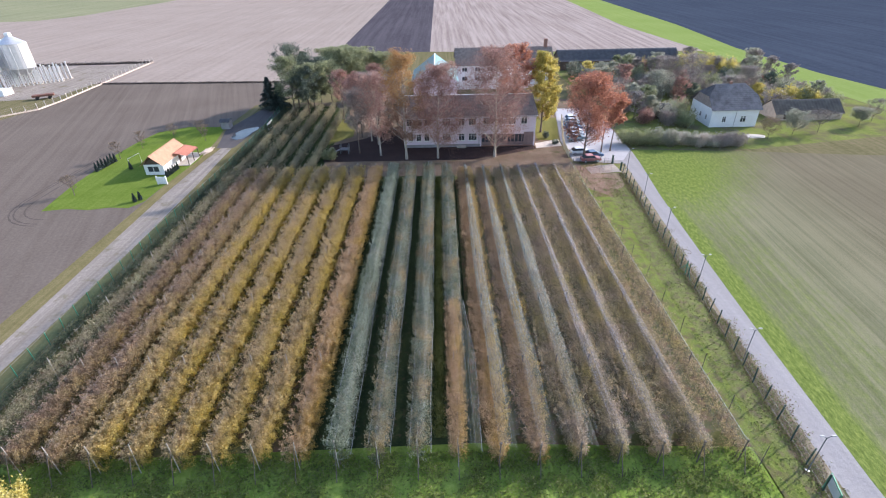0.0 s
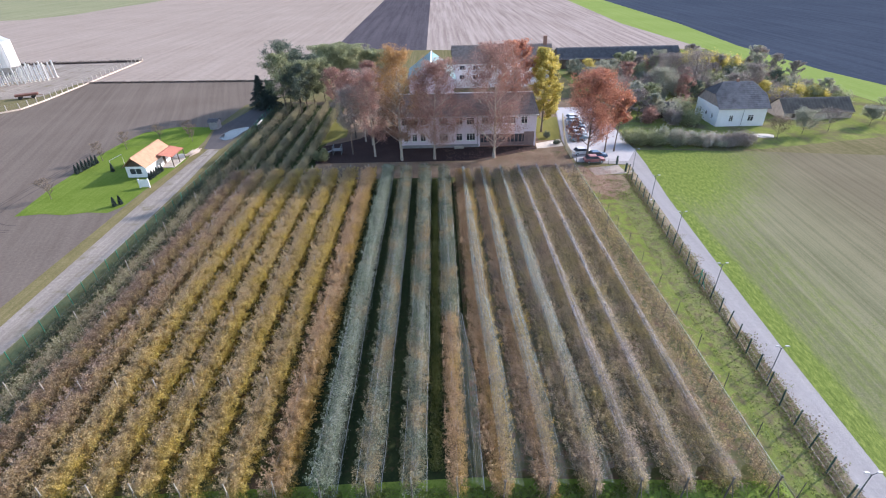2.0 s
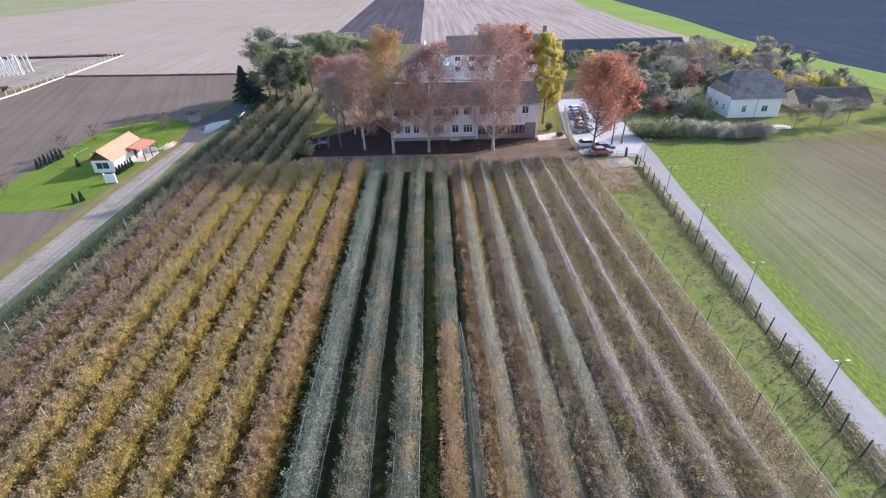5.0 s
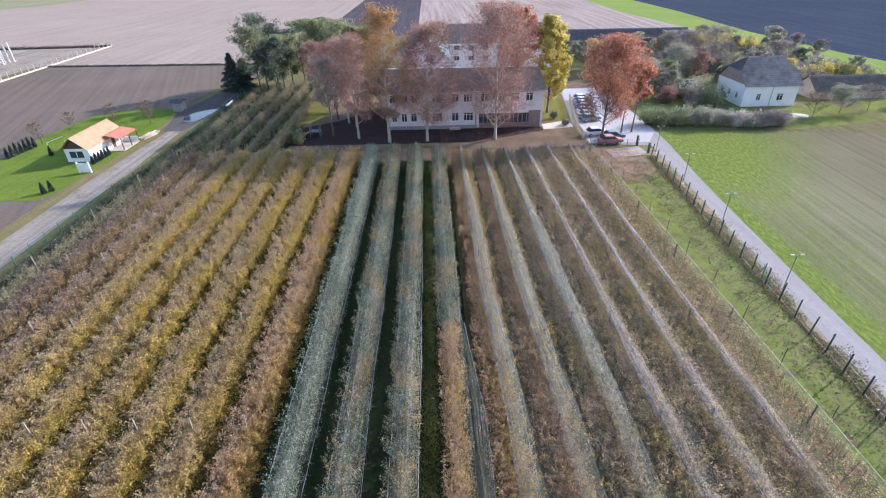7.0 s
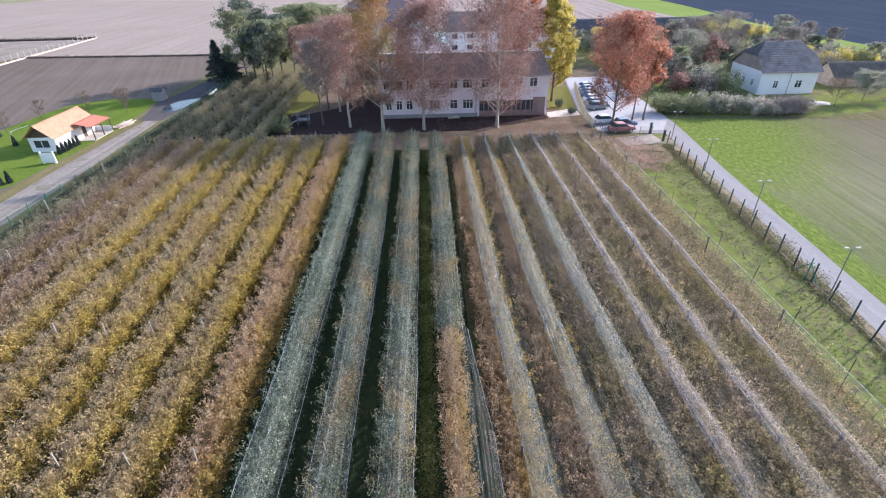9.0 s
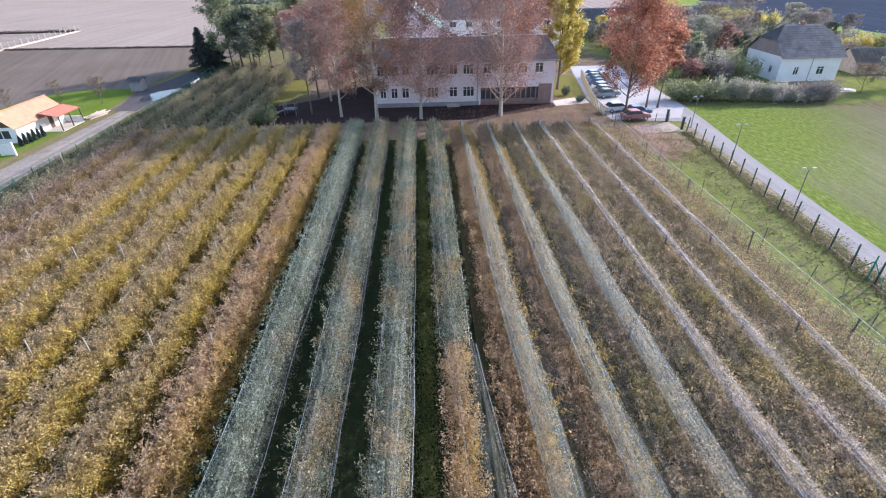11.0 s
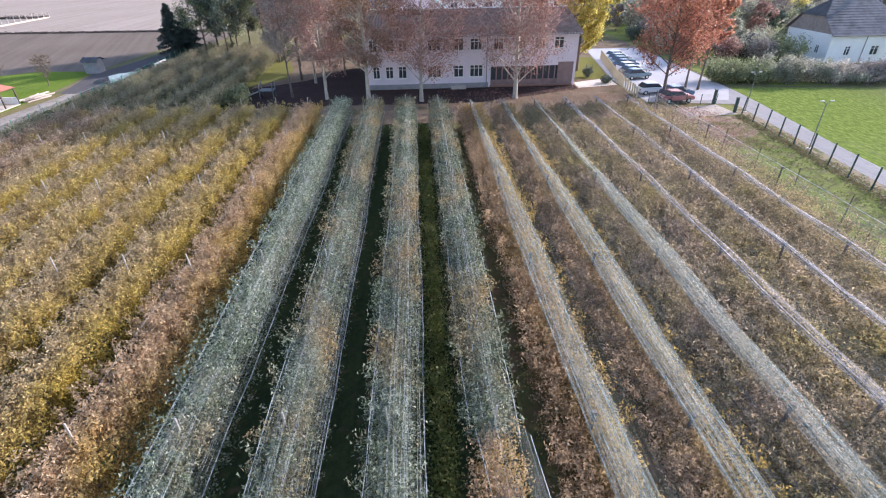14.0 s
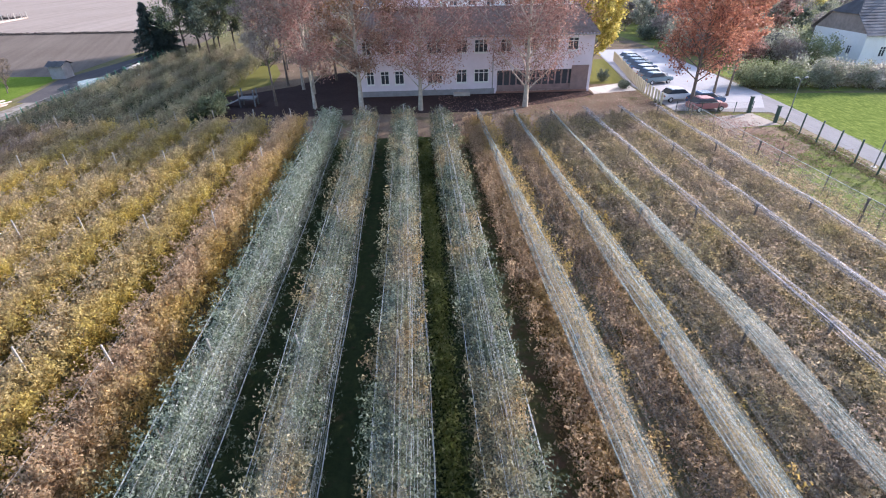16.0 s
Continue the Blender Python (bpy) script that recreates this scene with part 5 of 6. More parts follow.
for px, py in ((4.75, 5.2), (4.75, 7.8), (4.75, 10.4)):
    part("porch_post", boxm(px - 0.07, px + 0.07, py - 0.07, py + 0.07, 0, 2.2), M_DARKWOOD, ct)
part("porch_wall", boxm(2.0, 4.75, 10.3, 10.45, 0, 1.0), M_WALL, ct)
part("porch_floor", boxm(2.0, 4.9, 4.9, 10.3, 0.0, 0.12), M_CONC, ct)
part("door", boxm(2.0, 2.05, 6.8, 7.7, 0.12, 2.1), M_DARKWOOD, ct, "dark timber door")

# grain silos
for k, (x, y) in enumerate([(-150.5, 186.0), (-160.5, 189.0), (-157.0, 178.0)]):
    si = thing("grain_silo", "galvanised grain silo on steel legs", "silo", x, y, group="silos")
    bm = bmesh.new()
    bmesh.ops.create_cone(bm, segments=24, radius1=4.2, radius2=4.2, depth=8.2, cap_ends=True, matrix=Matrix.Translation((0, 0, 10.1)))
    part("body", bm, M_STEEL, si)
    bm = bmesh.new()
    bmesh.ops.create_cone(bm, segments=24, radius1=4.35, radius2=0.7, depth=2.4, cap_ends=True, matrix=Matrix.Translation((0, 0, 15.4)))
    part("roof_cone", bm, M_STEEL, si)
    part("cap", boxm(-0.8, 0.8, -0.8, 0.8, 16.5, 17.6, bev=0.1), M_WHITE, si)
    bm = bmesh.new()
    bmesh.ops.create_cone(bm, segments=24, radius1=0.5, radius2=4.2, depth=3.0, cap_ends=True, matrix=Matrix.Translation((0, 0, 4.5)))
    part("hopper", bm, M_STEEL, si)
    for j in range(10):
        a = j * math.pi / 5
        part("leg", tubes("leg", [[((4.1 * math.cos(a), 4.1 * math.sin(a), 0), 0.16), ((4.1 * math.cos(a), 4.1 * math.sin(a), 6.4), 0.16)]], M_STEEL, 6), None, si)
    for j in range(10):
        a = j * math.pi / 5 + 0.1
        part("rib", boxm(-0.06, 0.06, -0.06, 0.06, 6.2, 14.1), M_WHITE, si).matrix_basis = pose(4.22 * math.cos(a), 4.22 * math.sin(a), 0)
rt = thing("trailer", "rusty red farm trailer by the fence", "trailer", -129.8, 164.0, 0, 30)
part("bed", boxm(-3.0, 3.0, -1.0, 1.0, 0.9, 1.5, bev=0.05), M_RUST, rt)
part("drawbar", tubes("drawbar", [[((3.0, 0, 0.9), 0.08), ((4.6, 0, 0.5), 0.06)]], M_RUST, 5), None, rt)
for wx in (-1.8, 1.6):
    for wy in (-1.0, 1.0):
        bm = bmesh.new()
        bmesh.ops.create_cone(bm, cap_ends=True, segments=14, radius1=0.5, radius2=0.5, depth=0.3, matrix=pose(wx, wy, 0.5, 90, 0, 0))
        part("wheel", bm, M_TYRE, rt)
for nm, lb, a, b, hh, nn in (("field_bank", "low dark weedy bank along the field edge", (-124, 184.5), (-47, 181), 0.35, 9000), ("yard_bank", "dark weedy bank behind the silo yard", (-176, 222), (-125, 224.5), 0.9, 8000)):
    rg = np.random.default_rng(nn)
    f = rg.uniform(0, 1, nn)
    c = np.stack([a[0] + (b[0] - a[0]) * f + rg.normal(0, 0.5, nn), a[1] + (b[1] - a[1]) * f + rg.normal(0, 0.5, nn), np.abs(rg.normal(0, hh * 0.45, nn)) + 0.02], 1)
    tagged(part(nm, leaf_mesh(nm, c, rg.uniform(0.1, 0.25, nn), rg, M_L_BANK), None, None), lb, "weeds", kind="stuff")
sheet("silo_yard", [(-200, 184), (-127, 190), (-125, 226), (-138, 219), (-165, 221), (-200, 215)], 0.05, M_GRAVEL, "pale gravel silo yard", "pavement")
sheet("silo_apron", [(-200, 150), (-127, 165), (-126, 192), (-200, 184)], 0.045, M_GRAVEL, "pale gravel silo apron", "pavement")
for k in range(30):
    x, y = -156 + (k % 15) * 1.05, 180 + (k // 15) * 5 + (k % 15) * 0.75
    p = thing("steel_column", "upright galvanised steel column of the conveyor frame", "column", x, y, group="columns")
    part("shaft", boxm(-0.22, 0.22, -0.22, 0.22, 0, 5.0 + (k % 3) * 0.6, bev=0.04), M_STEEL, p)
    part("foot", boxm(-0.5, 0.5, -0.5, 0.5, 0.0, 0.3), M_CONC, p)
part("white_block", boxm(-160, -146, 168, 172.5, 0, 2.0, bev=0.1), M_WHITE, None)
tagged(bpy.data.objects["white_block"], "low white plant building by the silos", "shed")


# ---- fences and lamps ----
def fence(name, label, pts, step, h, post_r, mat, mesh_mat, wires, kerb=None):
    t = thing(name, label, "fence", pts[0][0], pts[0][1])
    ox, oy = pts[0]
    bm = bmesh.new()
    bmesh.ops.create_cone(bm, cap_ends=True, segments=6, radius1=post_r, radius2=post_r, depth=h, matrix=Matrix.Translation((0, 0, h / 2)))
    me = bpy.data.meshes.new("post")
    bm.to_mesh(me)
    bm.free()
    me.materials.append(mat)
    rng = np.random.default_rng(int(abs(ox) * 10))
    place = []
    for (ax, ay), (bx, by) in zip(pts, pts[1:]):
        ln = math.hypot(bx - ax, by - ay)
        n = max(1, round(ln / step))
        for i in range(n):
            place.append((ax + (bx - ax) * i / n - ox, ay + (by - ay) * i / n - oy))
    place.append((pts[-1][0] - ox, pts[-1][1] - oy))
    for px, py in place:
        part("post", me, None, t).matrix_basis = pose(px, py, 0, rng.normal(0, 1.5), rng.normal(0, 1.5), 0)
    if wires:
        part("wire", tubes("wire", [[((*p, z), 0.012) for p in place] for z in wires], M_WIRE, 3), None, t)
    if kerb:
        for (ax, ay), (bx, by) in zip(pts, pts[1:]):
            ln = math.hypot(bx - ax, by - ay)
            k = part("kerb", boxm(0, ln, -0.14, 0.14, 0, 0.4, bev=0.03), kerb, t, "pale concrete kerb")
            k.matrix_basis = Matrix.Translation((ax - ox, ay - oy, 0)) @ Matrix.Rotation(math.atan2(by - ay, bx - ax), 4, "Z")
    if mesh_mat:
        vs, fs = [], []
        for p in place:
            vs += [(*p, 0.05), (*p, h * 0.9)]
        for i in range(len(place) - 1):
            fs += [2 * i, 2 * i + 2, 2 * i + 3, 2 * i + 1]
        part("mesh_panel", raw("mesh_panel", np.array(vs), fs, 4, mesh_mat), None, t)
    return t


fence("wire_fence", "wire-mesh fence on dark green steel posts", [(30.6, 12), (31.8, 29), (32.2, 36), (33.5, 50), (34.6, 68), (35.8, 79), (36.9, 92)], 2.5, 2.15, 0.075, M_POST_D, M_MESH_C, (0.3, 1.1, 1.95))
fence("green_fence", "green mesh fence on green posts along the track", [(-46.2, 18), (-46.2, 44), (-46.0, 70), (-45.4, 84), (-45.0, 97), (-45.0, 120), (-46.0, 141)], 2.6, 1.9, 0.05, M_POST_G, M_MESH_G, (0.2, 1.8))
fence("silo_fence", "white concrete-post fence round the silo yard", [(-140, 128), (-122, 150), (-121.5, 160), (-123, 190), (-125, 226)], 3.0, 2.0, 0.12, M_CONC, None, (0.6, 1.3, 1.9), M_PLASTER_OLD)
fence("cream_fence", "cream picket wall between the lawn and car park", [(28.2, 101.5), (28.4, 107), (29.4, 113), (32.6, 129)], 0.9, 1.5, 0.12, M_CREAM, None, (0.3, 1.3))
fence("gate_fence", "low wire fence along the concrete pad", [(28.4, 98.2), (31, 97.6), (36.6, 97.2)], 1.7, 1.3, 0.04, M_POST_D, M_MESH_C, (0.4, 1.2))
for x, y in ((36.9, 93.4), (36.4, 97.3)):
    g = thing("gate_post", "thick dark green gate post", "post", x, y, group="gate posts")
    part("shaft", boxm(-0.15, 0.15, -0.15, 0.15, 0, 1.75, bev=0.03), M_POST_D, g)
    part("cap", boxm(-0.19, 0.19, -0.19, 0.19, 1.75, 1.81), M_POST_D, g)


def lamp_post(x, y):
    t = thing("street_lamp", "slim steel street lamp with two pale heads", "street lamp", x, y, group="lane lamps")
    part("pole", tubes("pole", [[((0, 0, 0), 0.06), ((0, 0, 4.3), 0.045)]], M_POLE, 6), None, t)
    part("base_plate", boxm(-0.15, 0.15, -0.15, 0.15, 0, 0.06), M_STEEL, t)
    for s in (-1, 1):
        part("arm", tubes("arm", [[((0, 0, 4.25), 0.03), ((s * 0.38, 0, 4.55), 0.025)]], M_POLE, 5), None, t)
        part("lamp_head", boxm(0.3 if s > 0 else -0.68, 0.68 if s > 0 else -0.3, -0.09, 0.09, 4.52, 4.61, bev=0.03), M_LAMP, t, "pale lamp head")
    return t


sp = thing("strainer_post", "green steel strainer post with two raking struts", "post", 33.75, 55.8, 0, 4)
part("shaft", tubes("shaft", [[((0, 0, 0), 0.07), ((0, 0, 2.25), 0.065)]], M_POST_G, 6), None, sp)
for dy in (-1.5, 1.5):
    part("strut", tubes("strut", [[((0, dy, 0), 0.045), ((0, 0, 1.75), 0.045)]], M_POST_G, 5), None, sp)
for x, y in ((31.4, 26.0), (32.9, 39.2), (34.6, 53.7), (35.7, 67.4), (37.1, 80.8), (38.3, 93.6)):
    lamp_post(x, y)


# ---- cars ----
def car(x, y, rz, paint, label):
    t = thing("car", label, "car", x, y, 0.03, rz, "parked cars")
    bm = bmesh.new()
    prism(bm, [(-2.1, 0.35), (2.1, 0.35), (2.15, 0.6), (2.05, 0.82), (1.1, 0.95), (-1.95, 0.98), (-2.12, 0.75)], "y", -0.86, 0.86)
    bmesh.ops.bevel(bm, geom=bm.edges[:], offset=0.07, segments=2, affect="EDGES")
    body = part("body", bm, paint, t)
    bm = bmesh.new()
    prism(bm, [(-1.85, 0.95), (1.1, 0.93), (0.4, 1.42), (-1.2, 1.46)], "y", -0.76, 0.76)
    bmesh.ops.bevel(bm, geom=bm.edges[:], offset=0.06, segments=1, affect="EDGES")
    part("glasshouse", bm, M_GLASS, t, "dark car windows")
    bm = bmesh.new()
    prism(bm, [(-1.25, 1.44), (0.42, 1.41), (0.3, 1.49), (-1.1, 1.52)], "y", -0.68, 0.68)
    part("roof", bm, paint, t)
    for wx in (-1.35, 1.3):
        for wy in (-0.8, 0.8):
            bm = bmesh.new()
            bmesh.ops.create_cone(bm, cap_ends=True, segments=14, radius1=0.31, radius2=0.31, depth=0.2, matrix=pose(wx, wy, 0.31, 90, 0, 0))
            w = part("wheel", bm, M_TYRE, t)
            bm = bmesh.new()
            bmesh.ops.create_cone(bm, cap_ends=True, segments=10, radius1=0.19, radius2=0.19, depth=0.22, matrix=pose(wx, wy, 0.31, 90, 0, 0))
            part("rim", bm, M_STEEL, w)
    for wy in (-0.6, 0.6):
        part("headlight", boxm(2.0, 2.13, wy - 0.18, wy + 0.18, 0.6, 0.74, bev=0.03), M_LAMP, t)
        part("tail_light", boxm(-2.13, -2.04, wy - 0.15, wy + 0.15, 0.65, 0.82, bev=0.02), M_TILE_RED, t)
    return t


C_WHITE = plain("car_paint_white", (0.75, 0.76, 0.78), 0.25, 0.1, 0.04)
C_BLUE = plain("car_paint_blue", (0.08, 0.14, 0.24), 0.22, 0.3, 0.05)
C_RED = plain("car_paint_dull_red", (0.42, 0.17, 0.17), 0.35, 0.2, 0.08)
C_SILV = plain("car_paint_silver", (0.5, 0.52, 0.55), 0.25, 0.6, 0.04)
C_TEAL = plain("car_paint_grey_blue", (0.2, 0.28, 0.33), 0.25, 0.4, 0.04)
car(31.0, 103.4, 8, C_WHITE, "white hatchback parked behind the fence")
car(33.4, 101.2, 8, C_BLUE, "dark blue car parked behind the fence")
car(32.2, 98.8, 5, C_RED, "dull red car parked beside the concrete pad")
for k, (pc, nm) in enumerate([(C_TEAL, "grey-blue"), (C_SILV, "silver"), (C_WHITE, "white"), (C_BLUE, "dark blue"), (C_TEAL, "grey-blue"), (C_SILV, "silver"), (C_WHITE, "white")]):
    car(32.5 + 0.42 * k, 112.5 + 2.6 * k, 14, pc, nm + " car parked nose-in by the cream wall")

# ---- shrubs and gardens ----
rng = np.random.default_rng(7)
k = 0
for x in np.arange(43.5, 69, 1.5):
    f = (x - 43.5) / 25
    reed = 0.3 < f < 0.75
    m = M_L_REED if reed and k % 3 else (M_L_TWIG if f > 0.72 else M_L_OLIVE if f < 0.3 else M_L_GREY)
    bush("hedge_shrub", "tangled hedge shrub, grey-green with pale plumes" if reed else "tangled dull green hedge shrub", x, 109.4 - 0.12 * (x - 43.5) + rng.normal(0, 0.7), rng.uniform(2.2, 3.9) * (1.0 - 0.3 * max(0.0, f - 0.6)), rng.uniform(1.6, 2.7), m, 3200, 0.14, 200 + k, group="boundary hedge")
    k += 1
GARDEN = [("olive", M_L_OLIVE), ("grey-green", M_L_GREY), ("bare grey", M_L_TWIG), ("yellow", M_L_YELLOW), ("dark green", M_L_PINE), ("brown", M_L_PINK)]
spots = []
for _ in range(420):
    x, y = rng.uniform(46, 112), rng.uniform(118, 188)
    if 64 < x < 83 and 116 < y < 135 or 84 < x < 107 and 121 < y < 133 or x > 121 - 0.02 * y or (x > 83 and y < 134) or (43 < x < 60 and y < 121):
        continue
    if all((x - a) ** 2 + (y - b) ** 2 > 10.5 for a, b in spots):
        spots.append((x, y))
for k, (x, y) in enumerate(spots):
    nm, m = GARDEN[int(rng.choice(6, p=[0.17, 0.3, 0.36, 0.03, 0.05, 0.09]))]
    h = rng.uniform(3.0, 6.0)
    if k % 3 == 0:
        tree_parts("garden_tree", "low " + nm + " garden tree", x, y, h + 2.0, h * 0.5, h * 0.25, m, M_BARK, 1500, 0.27, 400 + k, 14, group="garden trees")
    else:
        bush("garden_shrub", nm + " garden shrub, unpruned", x, y, h, h * 0.55, m, 2600, 0.18, 300 + k, group="garden shrubs")
for k, (x, y, h, r) in enumerate([(93.5, 137, 4.5, 2.6), (98.5, 139, 5.2, 3.2), (103.0, 137.5, 4.6, 2.8), (88.5, 137.0, 3.5, 2.0), (85.0, 176, 7.5, 3.5), (92, 178, 8.0, 4), (98, 173, 7, 3.2)]):
    bush("yellow_shrub", "bright yellow autumn shrub", x, y, h, r, M_L_YELLOW, 4500, 0.24, 500 + k, group="yellow shrubs")
for k, (x, y, h, r) in enumerate([(77.0, 110.8, 4.6, 2.7), (91.4, 114.7, 5.0, 3.1), (110, 122, 5.5, 2.6)]):
    tree_parts("fruit_tree", "bare spreading fruit tree on rough grass", x, y, h, r, 1.0, M_L_BROWN if k == 0 else M_L_TWIG, M_BARK, 900, 0.13, 520 + k, 18, twig=12, rise=0.9, group="orchard garden trees")
for k, (x, y, h, r) in enumerate([(84.5, 113.5, 5.2, 3.0), (104, 118.5, 4.2, 2.4)]):
    tree_parts("fruit_tree", "rounded grey-green fruit tree on rough grass", x, y, h, r, 1.2, M_L_GREY, M_BARK, 4200, 0.15, 525 + k, 20, twig=9, rise=0.8, group="orchard garden trees")
for k, (x, y, h, r) in enumerate([(73.5, 147, 12.5, 5.0), (69.0, 152, 11.0, 4.2), (90.5, 146, 9.0, 3.6), (62.0, 140, 9.5, 3.6)]):
    tree_parts("garden_tree", "tall bare grey tree with fine twigs", x, y, h, r, 2.0, M_L_TWIG if k != 3 else M_L_GREY, M_BARK, 5200, 0.15, 540 + k, 26, twig=11, rise=0.9, group="garden trees")
bush("corner_bush", "yellow-green bush at the orchard corner", -24.2, 103.0, 2.6, 1.7, M_L_OLIVE, 2600, 0.16, 601)
bush("round_shrub", "dark clipped round shrub by the terrace", 27.0, 110.0, 1.2, 0.8, M_L_PINE, 1200, 0.1, 602)
bush("round_shrub", "dark clipped round shrub on the small lawn", 25.6, 114.5, 1.6, 0.9, M_L_PINE, 1400, 0.1, 603)


def cypress(label, x, y, h, r, seed):
    """A slim pointed cypress: upright sprays close round one stem."""
    rg = np.random.default_rng(seed)
    t = thing("clipped_cypress", label, "shrub", x, y, group="cypress row")
    part("trunk", tubes("trunk", [[((0, 0, 0), 0.04), ((0, 0, h * 0.9), 0.01)]], M_BARK, 5), None, t)
    n = 900
    f = rg.beta(1.1, 1.5, n)
    rad = r * (1 - f) ** 0.7 * np.clip(f * 9 + 0.5, 0, 1) * np.sqrt(rg.uniform(0.2, 1, n))
    a = rg.uniform(0, 2 * math.pi, n)
    c = np.stack([rad * np.cos(a), rad * np.sin(a), 0.08 + f * (h - 0.08)], 1)
    part("crown", leaf_mesh("crown", c, rg.uniform(0.06, 0.12, n), rg, M_L_SPRUCE, 1.5), None, t)
    return t


for k in range(7):
    cypress("narrow dark cypress in a short hedge row", -73.3 + k * 0.12, 98.6 + k * 0.95, 2.0 + 0.15 * (k % 3), 0.42, 610 + k)
for k in range(6):
    cypress("narrow dark cypress along the cottage wall", -56.5 + 0.06 * k, 94.8 + k * 0.85, 1.5 + 0.2 * (k % 2), 0.36, 630 + k)
for k, (x, y) in enumerate([(-56.9, 83.0), (-56.3, 83.8), (-66.5, 99.5)]):
    cypress("small dark conical cypress on the lawn", x, y, 1.8, 0.42, 650 + k)
for k, (x, y) in enumerate([(-70.5, 86.5), (-72.5, 106), (-71, 113), (-66, 119), (-60, 121), (-58, 118)]):
    tree_parts("young_tree", "thin bare young tree on the lawn", x, y, 4.0, 1.6, 1.0, M_L_BROWN, M_BARK, 420, 0.09, 660 + k, 14, twig=8, rise=0.9, trunk_r=0.05, group="young trees")
# swing frame, gate panel, bench pile
sf = thing("swing_frame", "white tubular swing frame on the lawn", "play frame", -66.6, 101.8, rz=82)
part("tube_frame", tubes("tube_frame", [[((-1.8, 0, 0), 0.05), ((-1.8, 0, 2.2), 0.05), ((1.8, 0, 2.2), 0.05), ((1.8, 0, 0), 0.05)]], M_WHITE, 6), None, sf)
gp = thing("board_gate", "white board gate beside the track", "gate", -55.6, 91.0)
part("leaf", boxm(-0.8, 0.8, -0.05, 0.05, 0.12, 1.6, bev=0.02), M_WHITE, gp)
for s in (-0.9, 0.9):
    part("gate_pier", boxm(s - 0.1, s + 0.1, -0.1, 0.1, 0, 1.8), M_WALL, gp)
tp = thing("timber_stack", "pale split timber heaped beside the track", "timber", -54.3, 109.2, rz=77)
rg = np.random.default_rng(88)
for k in range(26):
    lay = k // 10
    a = rg.normal(0, 0.16)
    cx, cy, ln = rg.normal(0, 0.9), (k % 10 - 4.5) * 0.17 * (1 - 0.25 * lay), rg.uniform(0.7, 1.7)
    part("log", tubes("log", [[((cx - ln * math.cos(a), cy - ln * math.sin(a), 0.13 + 0.22 * lay), 0.1), ((cx + ln * math.cos(a), cy + ln * math.sin(a), 0.13 + 0.22 * lay + rg.normal(0, 0.06)), 0.085)]], M_PLASTER_OLD, 6), None, tp)
# playground piece in the shade
pl = thing("play_house", "small painted play frame in the yard shade", "play frame", -21.6, 107.0)
part("platform", boxm(-1, 1, -0.8, 0.8, 0.9, 1.05), M_POLE, pl)
for a in (-0.9, 0.9):
    for b in (-0.7, 0.7):
        part("leg", boxm(a - 0.07, a + 0.07, b - 0.07, b + 0.07, 0, 2.0), M_POLE, pl)
part("slide", prism(bmesh.new(), [(-1.0, 0.95), (-3.0, 0.15), (-3.0, 0.1), (-1.0, 0.85)], "y", -0.4, 0.4), M_PLINTH, pl)
# weeds along the wire fence
n = 34000
yy = rng.uniform(14, 92, n)
patch = np.array([noise.noise((0.22 * v, 3.3, 0.0)) + 0.5 * noise.noise((0.7 * v, 1.3, 0.0)) for v in yy])
xx = 29.9 + 0.072 * yy + rng.normal(0.3, 0.5, n) * (1 + patch)
zz = np.abs(rng.normal(0, 0.15, n)) * np.clip(0.45 + 1.6 * patch, 0.05, 3)
sel = rng.random(n) < 0.55
for nm, q, mt, lb in (("fence_weeds", sel, M_L_BROWN, "dry brown weeds along the wire fence"), ("fence_grass", ~sel, M_L_GRASS, "tufts of green grass along the wire fence")):
    c = np.stack([xx, yy, zz + 0.03], 1)[q]
    tagged(part(nm, leaf_mesh(nm, c, rng.uniform(0.05, 0.13, len(c)), rng, mt), None, None), lb, "weeds", kind="stuff")
# grass tufts on the verge, the headland and in the outer alleys
for nm, lb, x0, x1, y0, y1, n, hh in (("verge_tufts", "uneven tufts of verge grass", 28.2, 32.0, 22, 90, 9000, 0.035), ("headland_weeds", "lush green weeds at the row ends", -45, 27.5, 20.5, 28.5, 90000, 0.16)):
    yy = rng.uniform(y0, y1, n)
    xx = rng.uniform(x0, x1, n) + (0.055 * (yy - 24) if x0 > 0 else 0)
    pt = np.array([noise.noise((0.5 * a, 0.5 * b, 2.0)) for a, b in zip(xx, yy)])
    q = rng.random(n) < 0.55 + 0.9 * pt
    c = np.stack([xx, yy, np.abs(rng.normal(0, hh, n)) * np.clip(0.7 + 1.5 * pt, 0.1, 3) + 0.02], 1)[q]
    tagged(part(nm, leaf_mesh(nm, c, rng.uniform(0.05, 0.12, len(c)), rng, M_L_GRASS, 1.4), None, None), lb, "grass", kind="stuff")
# curtain net along the orchard edge
cn = fence("side_net", "grey side net on slim posts along the orchard edge", [(27.5, 26.5), (27.7, 60), (27.2, 94)], 5.2, 2.7, 0.035, M_POST_W, M_MESH_C, ())
wg = thing("white_gate", "white sheet gate in the green fence", "gate", -44.4, 126.4, rz=90)
part("leaf", boxm(-2.2, 2.2, -0.04, 0.04, 0.1, 1.8), M_WHITE, wg)
for s in (-2.3, 2.3):
    part("gate_pier", boxm(s - 0.08, s + 0.08, -0.08, 0.08, 0, 2.0), M_POST_G, wg)
sg = thing("sign_board", "pale sign board in a green frame by the fence", "sign", 31.3, 23.4, rz=75)
part("panel", boxm(-0.9, 0.9, -0.02, 0.02, 0.9, 2.0), M_LAMP, sg)
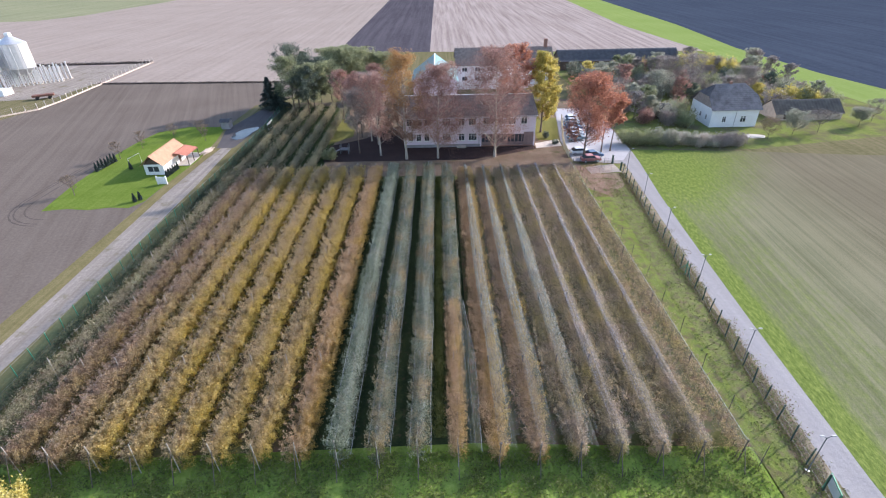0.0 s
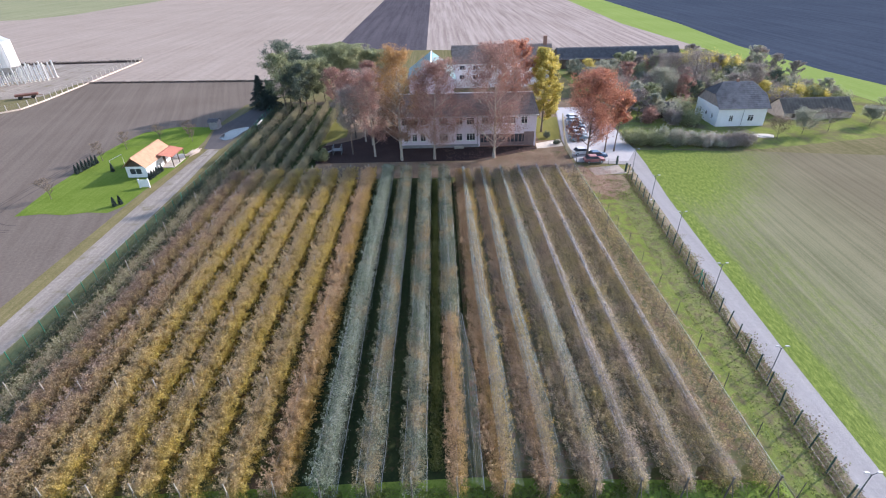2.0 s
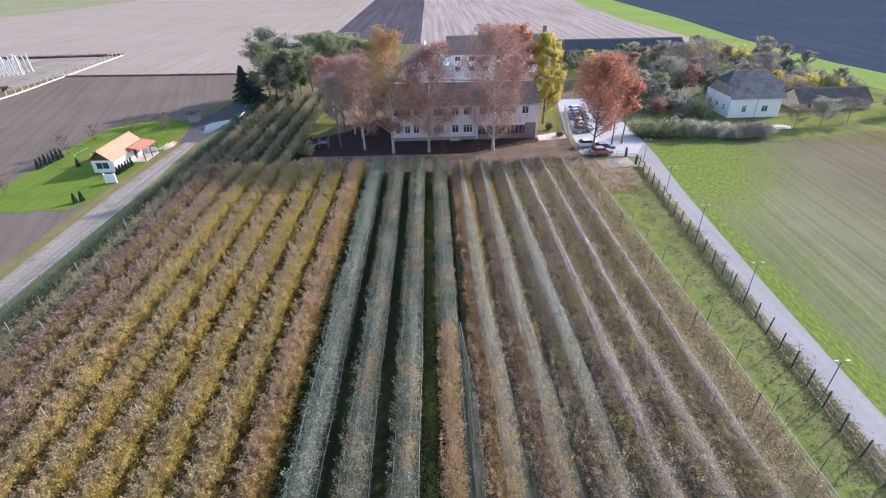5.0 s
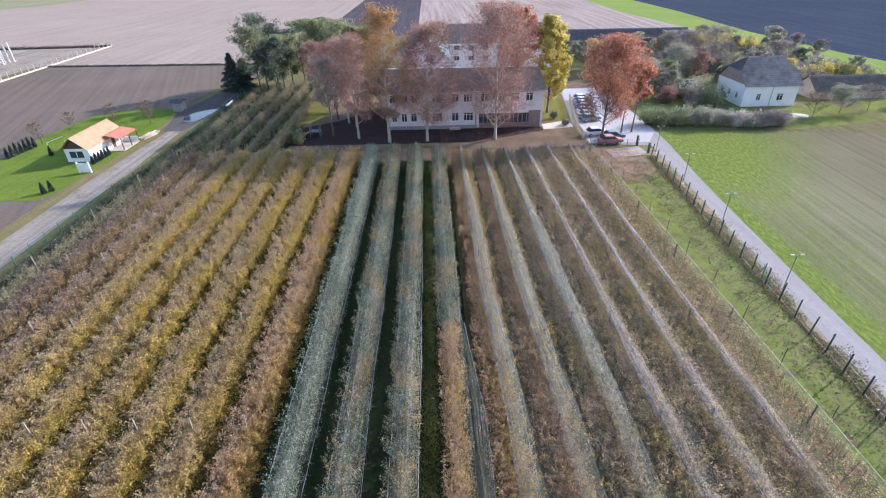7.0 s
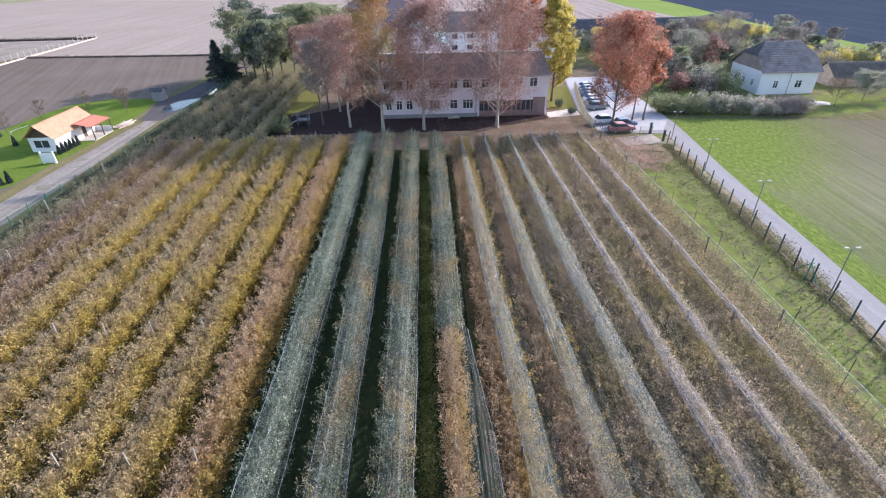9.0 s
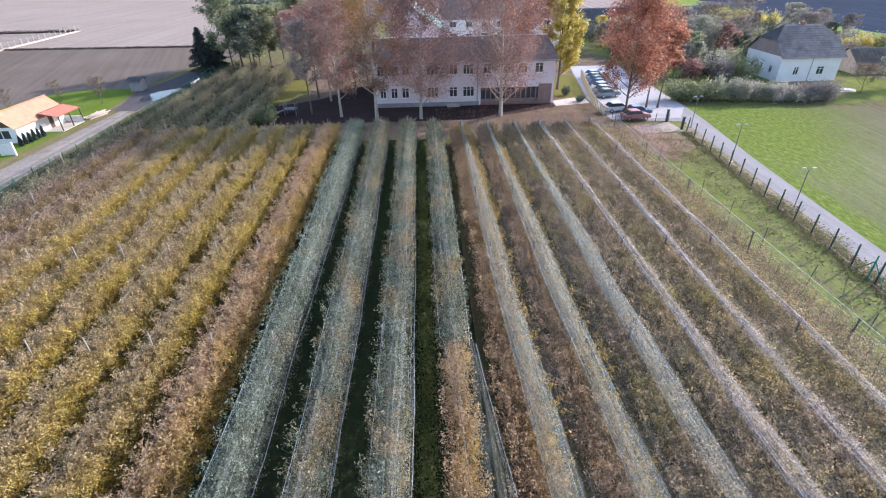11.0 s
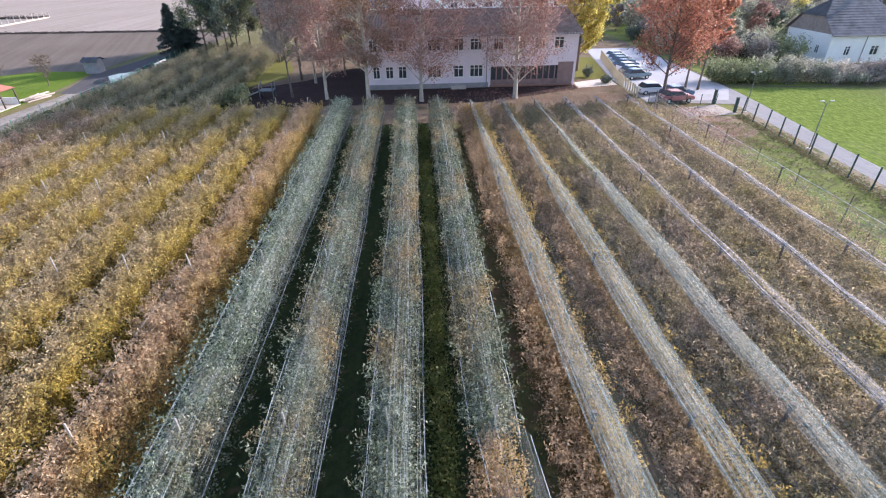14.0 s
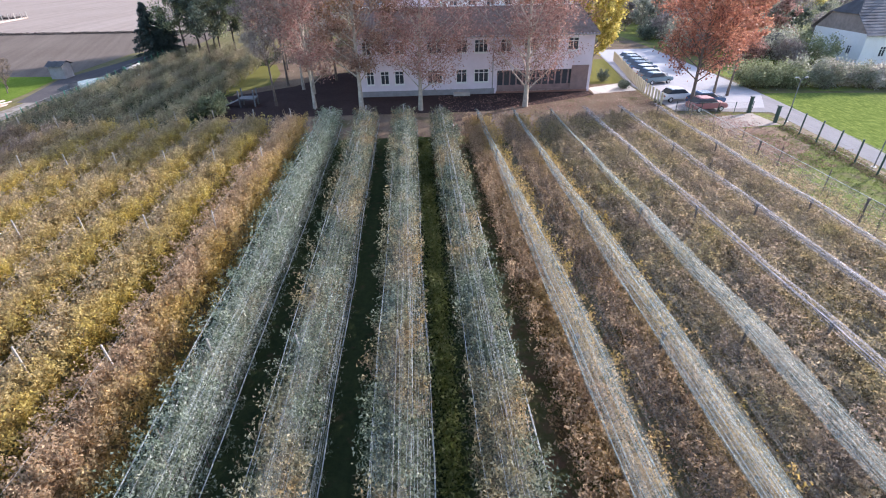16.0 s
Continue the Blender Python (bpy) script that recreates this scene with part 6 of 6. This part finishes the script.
for s in (-0.95, 0.95):
    part("leg", boxm(s - 0.05, s + 0.05, -0.05, 0.05, 0, 2.1), M_POST_G, sg)
part("top_rail", boxm(-0.9, 0.9, -0.05, 0.05, 2.0, 2.1), M_POST_G, sg)

# undergrowth in the alley of the netted rows
n = 26000
yy = rng.uniform(30, 91, n)
pt = np.array([noise.noise((0.3 * v, 7.7, 0.0)) for v in yy])
xx = -0.35 + rng.normal(0, 0.3, n)
zz = np.abs(rng.normal(0, 0.35, n)) * np.clip(0.8 + 1.4 * pt, 0.1, 3) + 0.03
tagged(part("alley_weeds", leaf_mesh("alley_weeds", np.stack([xx, yy, zz], 1), rng.uniform(0.05, 0.12, n), rng, M_L_GRASS), None, None), "fresh green undergrowth in a netted alley", "weeds", kind="stuff")

# one shrub in yellow leaf at the corner of the headland
bush("corner_shrub", "shrub in bright yellow leaf at the headland corner", -34.8, 23.6, 4.6, 1.3, M_L_YELLOW, 2600, 0.12, 901)

# fallen leaves lying on the yard before the building and round the gate
n = 15000
xx, yy = rng.uniform(2, 36, n), rng.uniform(92.5, 108.5, n)
pt = np.array([noise.noise((0.25 * a, 0.25 * b, 5.0)) for a, b in zip(xx, yy)])
q = (rng.random(n) < 0.55 + 0.8 * pt) & ((xx < 28) | (yy < 97))
c = np.stack([xx, yy, rng.uniform(0.04, 0.07, n)], 1)[q]
yd = rng.uniform(81, 97, 7000)
drift = np.stack([28.3 + rng.beta(1.2, 1.6, 7000) * (7.0 - 0.12 * np.abs(yd - 89)), yd, rng.uniform(0.03, 0.08, 7000)], 1)
c = np.concatenate([c, drift])
tagged(part("leaf_litter", leaf_mesh("leaf_litter", c, rng.uniform(0.04, 0.09, len(c)), rng, M_L_PINK), None, None), "russet fallen leaves scattered over the yard", "leaves", kind="stuff")

# wheel ruts curving round the cottage lawn
M_RUT = field("pressed_wheel_rut_soil", [(0.25, (0.05, 0.042, 0.038)), (0.5, (0.085, 0.072, 0.065)), (0.75, (0.13, 0.112, 0.1))], pitch=1.0, streak=0.1, clod=3.0, big=0.3)
for off in (0.0, 1.6, 2.3):
    va, fa = [], []
    for i in range(60):
        q = i / 59
        ang = math.pi * (1.0 + 0.5 * max(0.0, (q - 0.6) / 0.4))
        rad = 6.5 + off
        cx, cy = -69.6, 83.0
        a, b = (cx - rad + 0.35 * math.sin(q * 9), cy + 46 * (0.6 - q)) if q < 0.6 else (cx + rad * math.cos(ang), cy + rad * math.sin(ang))
        ux, uy = (1, 0) if q < 0.6 else (-math.cos(ang), -math.sin(ang))
        w = 0.13 + 0.05 * math.sin(i * 1.7 + off)
        va += [(a - ux * w, b - uy * w, 0.02), (a + ux * w, b + uy * w, 0.02)]
        if i:
            fa += [2 * i - 2, 2 * i - 1, 2 * i + 1, 2 * i]
    tagged(part("wheel_rut", raw("wheel_rut", np.array(va), fa, 4, M_RUT), None, None), "dark wheel rut pressed into the ploughed soil", "track", kind="structure")

# pale heap of sand lying beside the white house
hp = bmesh.new()
bmesh.ops.create_icosphere(hp, subdivisions=3, radius=1.0)
for v in hp.verts:
    w = 1 + 0.25 * noise.noise(v.co * 1.7)
    v.co = Vector((v.co.x * 2.8 * w, v.co.y * 1.3 * w, max(-0.02, v.co.z) * 0.3 * w))
bmesh.ops.delete(hp, geom=[f for f in hp.faces if max(v.co.z for v in f.verts) <= 0.0], context="FACES")
sand = part("sand_heap", hp, M_CONC, None)
sand.matrix_world = pose(75.0, 112.6, 0.0, 0, 0, -6)
tagged(sand, "low pale heap of sand on the grass", "sand")
